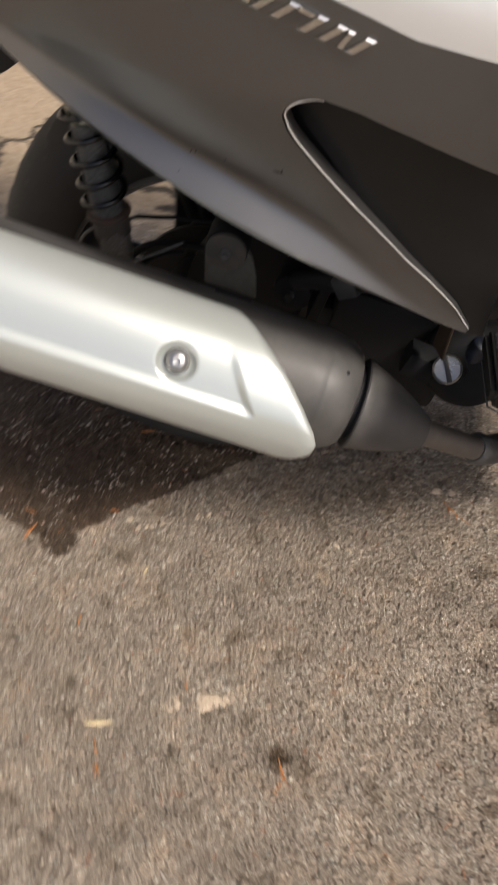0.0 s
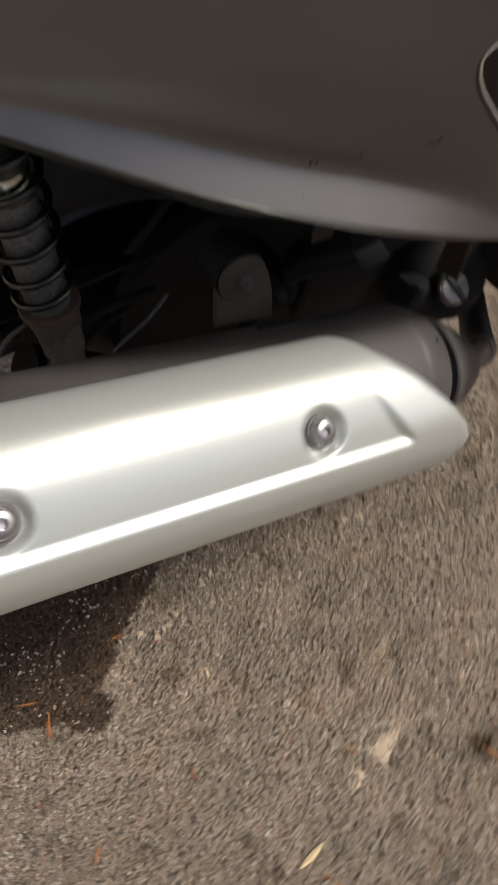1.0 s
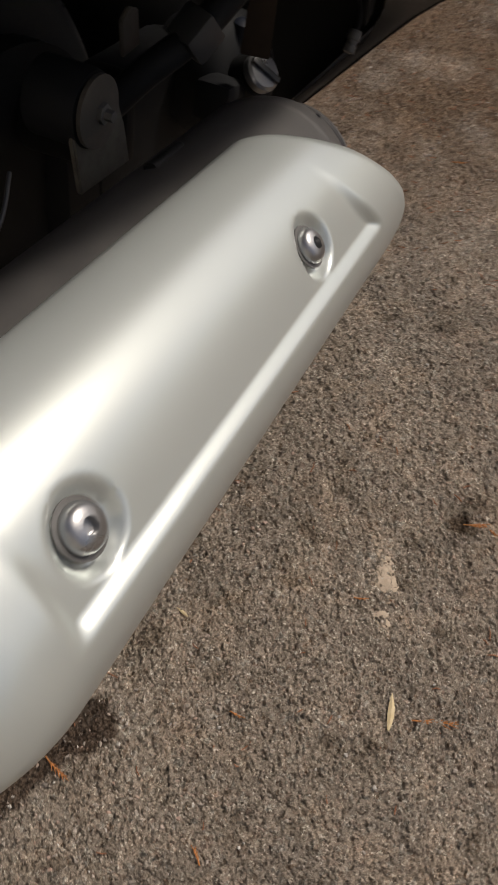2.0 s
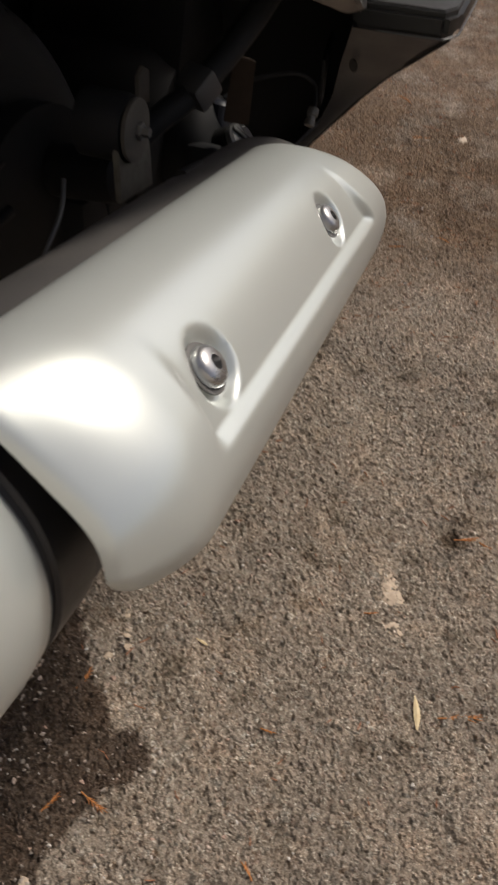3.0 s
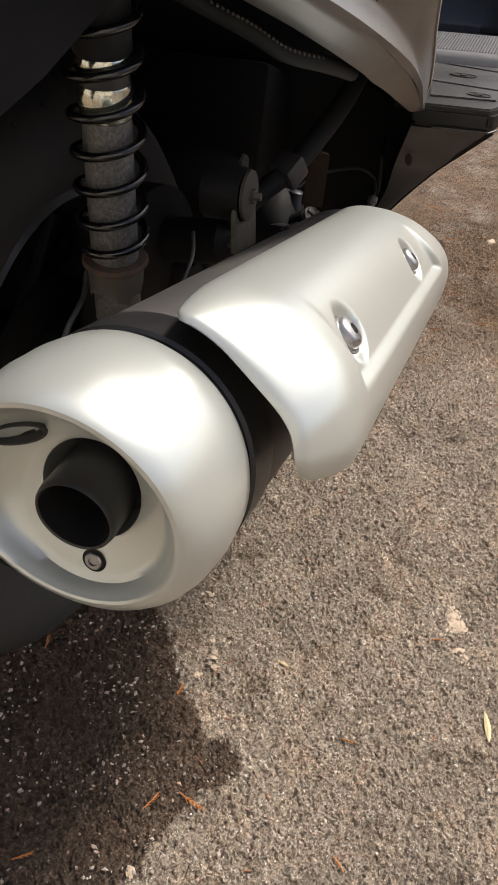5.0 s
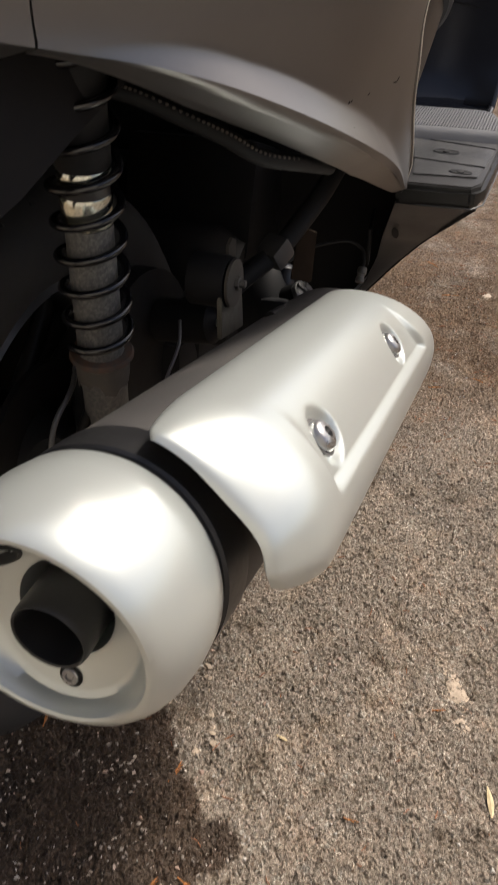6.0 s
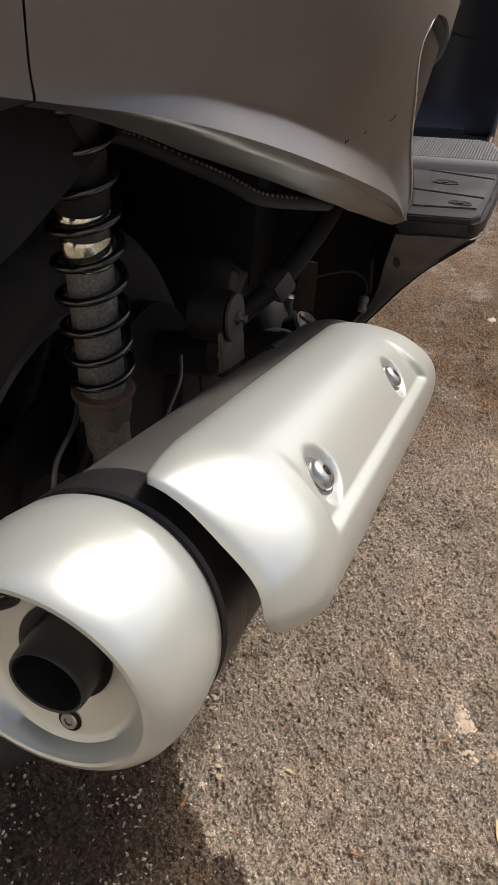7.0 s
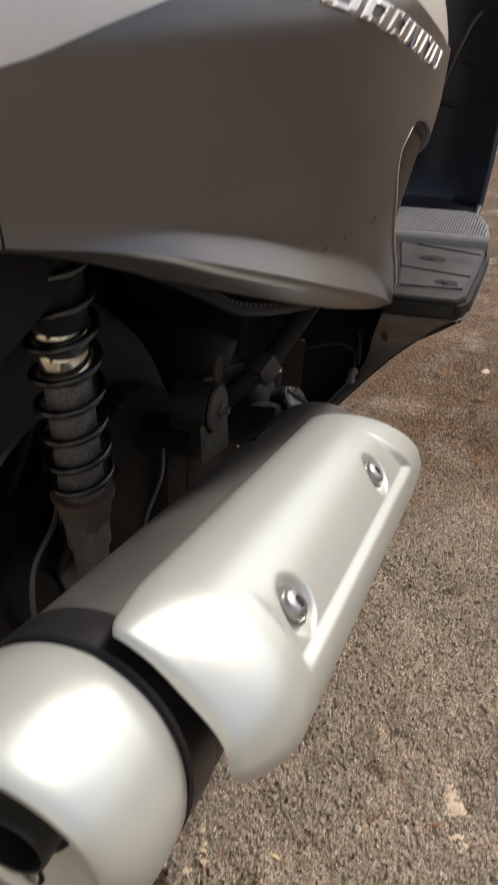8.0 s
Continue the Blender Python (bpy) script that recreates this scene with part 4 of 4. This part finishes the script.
def make_shock():
    top, bot = Vector((-0.128, 0.164, 0.640)), Vector((-0.108, 0.1815, 0.428))
    d = (bot - top).normalized()
    L = (bot - top).length
    m = axis(top, d)
    part_h = L - 0.010
    tube_low = lathe([(0.005, L - 0.105), (0.0147, L - 0.105), (0.0153, L - 0.04), (0.0155, L + 0.002), (0.005, L + 0.002)], m, 40)
    shock = part("shock_absorber", tube_low, M_TUBE, scooter, "rear shock absorber with a black coil spring")
    part("zinc_sleeve", lathe([(0.004, L - 0.122), (0.0152, L - 0.122), (0.0158, L - 0.1205), (0.0158, L - 0.104), (0.0152, L - 0.1025), (0.005, L - 0.1025)], m, 40), M_ZINC, shock, "zinc-plated sleeve with black specks")
    part("zinc_collar", lathe([(0.004, L - 0.1375), (0.0154, L - 0.1375), (0.0160, L - 0.136), (0.0160, L - 0.130), (0.0154, L - 0.1285), (0.004, L - 0.1285)], m, 40), M_ZINC, shock)
    part("inner_core", lathe([(0.004, L - 0.130), (0.0146, L - 0.130), (0.0146, L - 0.121), (0.004, L - 0.121)], m, 40), M_PLASTIC, shock)
    part("upper_cover", lathe([(0.004, -0.02), (0.0166, -0.02), (0.0166, L - 0.1395), (0.0150, L - 0.137), (0.004, L - 0.137)], m, 40), M_BAY, shock, "dusty black upper cover")
    part("spring_seat", lathe([(0.010, part_h), (0.0208, part_h + 0.001), (0.0219, part_h + 0.003), (0.0219, part_h + 0.0045), (0.0190, part_h + 0.007), (0.010, part_h + 0.008)], m, 44), M_RUST, shock, "rusty lower spring seat")
    part("lower_body", lathe([(0.005, L - 0.004), (0.0166, L - 0.003), (0.0168, L + 0.016), (0.0158, L + 0.0175), (0.0156, L + 0.040), (0.0130, L + 0.048), (0.0122, L + 0.075), (0.004, L + 0.078)], m, 40), M_TUBE, shock, "weathered grey lower casting")
    # torn dust sleeve round the casting
    torn = []
    for k in range(33):
        a = 2 * math.pi * k / 32
        low = L + 0.0135 + 0.004 * math.sin(3 * a + 0.6) + 0.0025 * math.sin(7 * a) + 0.0015 * math.sin(13 * a)
        torn.append([m @ Vector((r * math.cos(a), r * math.sin(a), h)) for r, h in ((0.0180, L - 0.003), (0.0184, L + 0.003), (0.0182, L + 0.008), (0.0180, low))])
    part("dust_sleeve", sheet(torn, 0.0010), M_SLEEVE, shock, "torn brown-grey dust sleeve")
    pts = []
    turns, n = 9.0, 9 * 28
    for i in range(n + 1):
        t = i / n
        h = (L - 0.012) * t
        if t > 0.9:
            h = (L - 0.012) * (0.9 + (t - 0.9) * 0.85)
        a = 2 * math.pi * turns * t - 0.2
        pts.append(m @ Vector((0.0206 * math.cos(a), 0.0206 * math.sin(a), h - 0.004)))
    part("coil_spring", tube(pts, 0.0028, 10), M_SPRING, shock, "glossy black coil spring")
    part("shock_eye", lathe([(0.006, -0.02), (0.017, -0.02), (0.017, 0.02), (0.006, 0.02)], pose(*(bot + d * 0.085), 90), 30), M_ALLOY, shock)


make_shock()


def make_engine():
    # rubber bush on its bracket above the silencer
    bush = part("mount_bush", lathe([(0.004, -0.018), (0.0195, -0.018), (0.0205, -0.014), (0.0205, 0.012), (0.004, 0.012)], pose(0.016, 0.152, 0.440, -90), 40), M_BAY, scooter, "round rubber mount with a steel face")
    part("bush_face", lathe([(0.003, 0), (0.0188, 0), (0.0188, 0.0025), (0.015, 0.0035), (0.003, 0.0035)], pose(0.016, 0.1325, 0.440, 90), 40), M_DUST, bush, "dusty steel washer")
    part("bush_bolt", lathe([(0.002, 0), (0.0065, 0), (0.0065, 0.0055), (0.0038, 0.006), (0.0036, 0.012), (0.0005, 0.012)], pose(0.016, 0.1305, 0.440, 90) @ Matrix.Diagonal((0.85, 0.85, 0.75, 1)), 6), M_ALLOY, bush, smooth=False)
    br = prism([(-0.021, -0.040), (0.029, -0.052), (0.028, -0.026), (0.024, -0.006), (0.014, 0.010), (-0.012, 0.010), (-0.020, -0.006)], pose(0.016, 0.1345, 0.440, 90), -0.004, 0.001)
    part("hanger_bracket", br, M_PLATE, scooter, "dull welded steel hanger bracket")
    part("weld_foot", tube([ex(-0.046, 0.100, 0.0005), ex(-0.012, 0.100, 0.0005)], [0.0035, 0.0045], 10), M_DIRTY, scooter)
    part("engine_cover", block((0.085, 0.06, 0.10), pose(0.115, 0.240, 0.280, 0, 12, 0), 0.02), M_BAY, scooter, "dark lower engine cover")
    # swing arm and gearcase
    part("swing_arm", tube(smoothcurve([(-0.13, 0.222, 0.345), (-0.03, 0.225, 0.275), (0.06, 0.225, 0.235), (0.13, 0.24, 0.20), (0.25, 0.29, 0.17)], 6), 0.020, 16), M_DIRTY, scooter, "grimy black swing arm")
    part("crankcase", lathe([(0.02, -0.10), (0.075, -0.10), (0.088, -0.07), (0.09, 0.06), (0.075, 0.09), (0.02, 0.09)], pose(0.365, 0.33, 0.265, 90), 40), M_DIRTY, scooter, "dark grimy engine case")
    part("drive_case", block((0.62, 0.10, 0.26), pose(0.20, 0.475, 0.285, 0, 4, 0), 0.03), M_BAY, scooter, "black drive belt case")
    part("gear_housing", lathe([(0.02, -0.02), (0.085, -0.02), (0.10, -0.008), (0.10, 0.012), (0.02, 0.014)], pose(0.055, 0.245, 0.315, 90), 36), M_BAY, scooter, "grimy round gear housing")
    part("brake_disc", lathe([(0.03, -0.003), (0.092, -0.003), (0.092, 0.003), (0.03, 0.003)], pose(-0.03, 0.300, 0.263, 90), 48), M_DIRTY, scooter, "dull steel brake disc")
    part("cylinder_block", block((0.13, 0.17, 0.14), pose(0.42, 0.32, 0.36, 0, 20, 0), 0.012), M_DIRTY, scooter)
    cap = part("oil_filler", lathe([(0.003, 0), (0.0148, 0), (0.0148, 0.006), (0.0125, 0.008), (0.003, 0.008)], axis((0.2396, 0.1389, 0.3299), (-0.12, -0.72, 0.68)), 36), M_STEEL, scooter, "silver filler cap with a grip bar")
    part("grip_bar", block((0.005, 0.027, 0.005), axis((0.2386, 0.1330, 0.3354), (-0.12, -0.72, 0.68)) @ pose(0, 0, 0, 0, 0, 25), 0.001), M_PLASTIC, cap)
    part("filler_neck", tube([(0.2405, 0.1400, 0.3285), (0.265, 0.20, 0.29), (0.31, 0.31, 0.22)], 0.0155, 20), M_DIRTY, scooter)
    # hoses and cables
    for name, pts, r, mt, lab in (
            ("breather_hose", [(0.08, 0.170, 0.39), (0.10, 0.155, 0.405), (0.131, 0.1345, 0.421), (0.165, 0.120, 0.440), (0.21, 0.105, 0.468), (0.26, 0.10, 0.50), (0.36, 0.13, 0.53)], 0.0095, M_BAY, "black breather hose"),
            ("brake_cable", [(-0.150, 0.21, 0.335), (-0.152, 0.205, 0.372), (-0.141, 0.205, 0.392), (-0.115, 0.205, 0.405), (-0.09, 0.215, 0.41)], 0.0020, M_GREYPL, "thin grey brake cable"),
            ("vent_tube", [(-0.085, 0.150, 0.385), (-0.078, 0.150, 0.400), (-0.052, 0.150, 0.416), (-0.030, 0.158, 0.425)], 0.0013, M_GREYPL, "thin pale drain tube")):
        part(name, tube(smoothcurve(pts, 8), r, 12), mt, scooter, lab)
    part("hose_clip", block((0.024, 0.024, 0.022), pose(0.131, 0.1345, 0.421, 0, -32, -24), 0.004), M_PAD, scooter, "grey hose clip")
    part("stay_plate", prism([(-0.012, -0.030), (0.010, -0.034), (0.014, 0.020), (-0.004, 0.026)], pose(0.225, 0.135, 0.385, 90, 0, -65), -0.003, 0.0008), M_FLAP, scooter, "brown plastic stay flap")
    part("bracket_tab", prism([(-0.010, -0.012), (0.010, -0.014), (0.012, 0.008), (0.002, 0.014), (-0.008, 0.010)], pose(0.112, 0.169, 0.4225, 90), -0.003, 0.0008), M_DUST, scooter, "dusty bent tab")

    # second lug with a bright nut beside the hanger
    lug = part("engine_lug", lathe([(0.003, 0), (0.012, 0), (0.019, 0.004), (0.020, 0.014), (0.020, 0.06), (0.003, 0.06)], axis((0.075, 0.170, 0.371), (0.1, 1, -0.15)), 32), M_BAY, scooter, "grimy round engine lug")
    part("lug_nut", lathe([(0.001, 0), (0.0045, 0), (0.0045, 0.006), (0.001, 0.006)], axis((0.0742, 0.164, 0.3722), (0.1, 1, -0.15)), 6), M_STEEL, lug, smooth=False)
    part("engine_rib", block((0.012, 0.03, 0.06), pose(0.105, 0.185, 0.365, 0, 15, 0), 0.004), M_DIRTY, scooter)
    # little canister, its connector and a looping lead
    can = part("canister", lathe([(0.002, 0), (0.010, 0), (0.0115, 0.003), (0.0115, 0.024), (0.0095, 0.028), (0.0095, 0.036), (0.005, 0.039), (0.002, 0.039)], axis((0.262, 0.170, 0.312), (0.25, -0.1, 0.9)), 30), M_BLUE, scooter, "dark blue plastic canister")
    part("canister_clip", block((0.022, 0.016, 0.010), pose(0.250, 0.162, 0.316, 0, 20, 10), 0.003), M_PLASTIC, can)
    lead = part("sensor_lead", tube(smoothcurve([(0.275, 0.165, 0.350), (0.295, 0.150, 0.360), (0.325, 0.115, 0.362), (0.340, 0.098, 0.350), (0.335, 0.093, 0.338), (0.326, 0.092, 0.331)], 8), 0.0018, 8), M_BAY, scooter, "thin black sensor lead")
    part("plug", lathe([(0.001, 0), (0.0048, 0), (0.0054, 0.002), (0.0054, 0.007), (0.0042, 0.008), (0.0042, 0.011), (0.0050, 0.012), (0.0050, 0.017), (0.001, 0.018)], axis((0.326, 0.092, 0.333), (-0.6, 0.05, -0.7)), 24), M_ALLOY, lead, "small dull metal plug")
    # black sump round the filler, and the block beside the cone
    part("sump_cover", lathe([(0.005, -0.006), (0.030, -0.004), (0.042, 0.004), (0.047, 0.018), (0.048, 0.055), (0.005, 0.055)], axis((0.262, 0.160, 0.318), (0.12, 0.9, -0.45)), 40), M_BAY, scooter, "black sump cover round the filler")
    part("stub_block", block((0.034, 0.03, 0.03), pose(0.214, 0.160, 0.318, 0, 20, 0), 0.006), M_BAY, scooter)
    # added block: stops bright ground showing through the engine gap
    part("gap_block", block((0.15, 0.045, 0.13), pose(0.185, 0.228, 0.282, 0, 12, 0), 0.014), M_BAY, scooter, "dark block added to fill the gap beside the engine")
    part("side_tab", prism([(0, 0), (0.05, 0.004), (0.085, -0.004), (0.050, -0.022), (0.035, -0.050), (0.006, -0.046)], pose(0.335, 0.088, 0.375, 90, 0, 8), -0.003, 0.001), M_BAY, scooter, "black plastic tab")
    # moulded duct inside the lip, with a pimpled edge
    duct_pts = smoothcurve([(-0.100, 0.165, 0.603), (-0.085, 0.150, 0.595), (-0.069, 0.125, 0.580), (-0.059, 0.105, 0.569), (-0.046, 0.088, 0.556), (-0.014, 0.073, 0.545), (0.04, 0.066, 0.528)], 8)
    duct = part("lip_duct", tube(duct_pts, 0.0055, 10), M_BAY, scooter, "black moulded duct inside the panel lip")
    pimples = bmesh.new()
    for p in duct_pts[4:40]:
        lathe([(0.0012, 0.0), (0.0009, 0.0007), (0.0003, 0.0009)], axis(p + Vector((-0.0028, -0.0035, 0.0032)), (-0.5, -0.6, 0.6)), 6, pimples)
    tagged(part("duct_pimple", pimples, M_DUST, duct), kind="stuff")
    # chain-side hugger behind the shock: curved fins
    hug = part("hugger", tube(smoothcurve([(-0.115, 0.212, 0.345), (-0.103, 0.209, 0.362), (-0.078, 0.207, 0.383), (-0.053, 0.207, 0.388), (-0.018, 0.209, 0.386)], 8), 0.0042, 10), M_DIRTY, scooter, "grimy black curved wheel hugger")
    part("hugger_fin", tube(smoothcurve([(-0.092, 0.210, 0.350), (-0.083, 0.208, 0.360), (-0.064, 0.207, 0.373), (-0.040, 0.208, 0.379)], 8), 0.0030, 8), M_DIRTY, hug)
    part("hugger_top", tube(smoothcurve([(-0.090, 0.212, 0.412), (-0.069, 0.209, 0.416), (-0.047, 0.209, 0.418), (-0.011, 0.212, 0.416)], 8), 0.0022, 8), M_DIRTY, hug)


make_engine()


# ---- litter and stones on the ground ----
def grit():
    rng = np.random.default_rng(7)
    n = 9000
    px, py = rng.uniform(-0.7, 1.3, n), rng.uniform(-0.42, 0.75, n)
    size = 0.0008 + 0.0016 * rng.random(n) ** 2.5
    near = slice(0, 1500)          # gathered round the dark patch
    px[near], py[near] = rng.uniform(-0.45, 0.06, 1500), rng.uniform(-0.02, 0.34, 1500)
    size[near] = 0.0010 + 0.0017 * rng.random(1500) ** 2
    bv = np.array([(1, 0.2, -0.4), (-0.3, 0.95, -0.4), (-1, -0.1, -0.4), (0.2, -0.9, -0.4), (0.6, 0.5, 0.5), (-0.6, 0.3, 0.7), (0.1, -0.6, 0.6)])
    bf = np.array([(0, 1, 4), (1, 5, 4), (1, 2, 5), (2, 6, 5), (2, 3, 6), (3, 0, 6), (0, 4, 6), (4, 5, 6)])
    k = len(bv)
    V = np.empty((n, k, 3))
    for i in range(n):
        a = rng.random() * 6.28
        c, s = math.cos(a), math.sin(a)
        q = (bv + 0.5 * (rng.random((k, 3)) - 0.5)) * np.array((1.2, 0.85, 0.7)) * size[i]
        V[i, :, 0] = q[:, 0] * c - q[:, 1] * s + px[i]
        V[i, :, 1] = q[:, 0] * s + q[:, 1] * c + py[i]
        V[i, :, 2] = q[:, 2] + 0.0012
    F = (bf[None] + (np.arange(n) * k)[:, None, None]).reshape(-1, 3)
    me = bpy.data.meshes.new("grit")
    me.from_pydata(V.reshape(-1, 3).tolist(), [], F.tolist())
    me.materials.append(M_GRIT)
    tagged(new("grit", me), "loose brown and grey grit on the asphalt", "grit", kind="stuff")


grit()


def stone(x, y, sx, sy, turn, seed, label="pale limestone chip lying on the asphalt"):
    bm = bmesh.new()
    bmesh.ops.create_icosphere(bm, subdivisions=3, radius=1)
    for v in bm.verts:
        k = 1 + 0.7 * noise.noise(v.co * 1.9 + Vector((seed * 7.3, 0, 0))) + 0.15 * noise.noise(v.co * 4 + Vector((0, seed, 0)))
        v.co = Vector((v.co.x * sx * k, v.co.y * sy * k, v.co.z * 0.22 * min(sx, sy) * k))
    bm.transform(pose(x, y, 0.0008, 0, 0, turn))
    thing("stone_chip", bm, M_CHIP, label, "stone", "pale stone chips")


def twig(x, y, length, turn, fans=3, bend=0.2):
    bm = bmesh.new()
    rng = random.Random(round(x * 1000 + y * 77))
    stem = [(length * t, bend * length * t * t, 0.0022 + 0.001 * math.sin(t * 3)) for t in np.linspace(0, 1, 7)]
    tube(stem, [0.0007 * (1 - 0.6 * t) for t in np.linspace(0, 1, 7)], 6, bm)
    for k in range(fans):
        t = 0.25 + 0.6 * k / max(fans, 1)
        p = Vector((length * t, bend * length * t * t, 0.0025))
        for s in (-1, 1):
            q = p + Vector((length * 0.22, s * length * 0.10 * rng.uniform(0.5, 1.1), 0.001))
            tube([p, (p + q) / 2, q], [0.0006, 0.0005, 0.0002], 5, bm)
    bm.transform(pose(x, y, 0.0, 0, 0, turn))
    thing("conifer_twig", bm, M_NEEDLE, "dry orange conifer twig lying on the asphalt", "twig", "dry conifer twigs")


def blade(x, y, length, width, turn, label="pale dry grass blade lying on the asphalt"):
    top = []
    for t in np.linspace(0, 1, 9):
        w = width * math.sin(math.pi * (0.08 + 0.9 * t)) * 0.5
        top.append([(length * t, -w + 0.1 * length * t * t, 0.0025), (length * t, 0.1 * length * t * t, 0.0025 + 0.35 * w), (length * t, w + 0.1 * length * t * t, 0.0025)])
    bm = sheet(top, 0.0004)
    bm.transform(pose(x, y, 0.0006, 0, 0, turn))
    thing("dry_leaf", bm, M_STRAW, label, "leaf", "dry leaves")


stone(0.007, -0.107, 0.0085, 0.0065, 20, 1)
for k, (dx, dy, a, b, turn) in enumerate(((0.028, -0.107, 0.0045, 0.0035, 30), (0.040, -0.100, 0.012, 0.0085, 62), (0.054, -0.094, 0.011, 0.0075, 20), (0.068, -0.086, 0.007, 0.005, 45), (0.079, -0.075, 0.006, 0.0045, 80))):
    stone(dx, dy, a, b, turn, 10 + k, "cream limestone crumb pressed into the asphalt")
rng_chips = random.Random(5)
for k in range(13):
    t = k / 12
    stone(-0.108 + 0.125 * t + rng_chips.uniform(-0.006, 0.006), 0.128 + 0.045 * t + rng_chips.uniform(-0.012, 0.012), rng_chips.uniform(0.002, 0.0045), rng_chips.uniform(0.0016, 0.0032),
          rng_chips.uniform(0, 180), 40 + k, "pinkish limestone crumb pressed into the asphalt")
stone(0.165, 0.144, 0.007, 0.005, 10, 4)
stone(0.182, 0.138, 0.008, 0.005, 150, 5)
stone(-0.307, 0.183, 0.005, 0.004, 0, 6)
stone(-0.298, 0.113, 0.0045, 0.0035, 30, 8)
stone(1.04, -0.024, 0.010, 0.008, 0, 7)
stone(0.296, 0.262, 0.008, 0.006, 0, 21)
stone(0.318, 0.262, 0.006, 0.005, 70, 22)
blade(-0.083, -0.145, 0.032, 0.006, 8)
blade(-0.068, 0.052, 0.014, 0.003, 70, "short straw-coloured grass blade on the asphalt")
twig(-0.146, 0.146, 0.024, -20, 4)
twig(-0.250, 0.126, 0.022, -30, 4, 0.15)
twig(-0.224, 0.102, 0.028, -112, 4, 0.1)
twig(-0.322, 0.206, 0.02, -60, 3)
twig(-0.241, -0.048, 0.016, 40, 3)
twig(-0.126, -0.018, 0.014, -100, 2)
twig(0.015, -0.076, 0.014, -80, 2)
twig(0.132, -0.145, 0.026, -75, 4)
twig(0.140, -0.165, 0.022, -120, 3)
twig(-0.067, -0.158, 0.046, -72, 4, 0.05)
twig(0.69, -0.054, 0.022, 60, 3)
twig(0.646, 0.030, 0.022, -80, 2)
twig(1.15, 0.09, 0.04, 40, 5)
twig(1.02, 0.03, 0.035, 100, 5)
twig(-0.132, 0.289, 0.02, 10, 3)
twig(0.305, 0.245, 0.05, -60, 2, 0.3)


def litter():
    """Scattered bits of dry needle, too many to count."""
    rng = random.Random(11)
    bm = bmesh.new()
    for k in range(1500):
        if k < 230:
            x, y = rng.uniform(-0.5, 0.6), rng.uniform(-0.4, 0.5)
        else:
            x, y = rng.uniform(0.45, 1.9), rng.uniform(-0.35, 0.45)
        a, length = rng.uniform(0, 6.28), rng.uniform(0.004, 0.013)
        p = Vector((x, y, 0.0016))
        q = p + Vector((math.cos(a) * length, math.sin(a) * length, rng.uniform(-0.0004, 0.0008)))
        r = p.lerp(q, 0.5) + Vector((-math.sin(a), math.cos(a), 0)) * length * rng.uniform(-0.15, 0.15)
        tube([p, r, q], [0.0005, 0.0006, 0.0003], 4, bm)
    thing("needle_litter", bm, M_LITTER, "scattered dry brown needles and bark crumbs on the asphalt", "litter", kind="stuff")


litter()
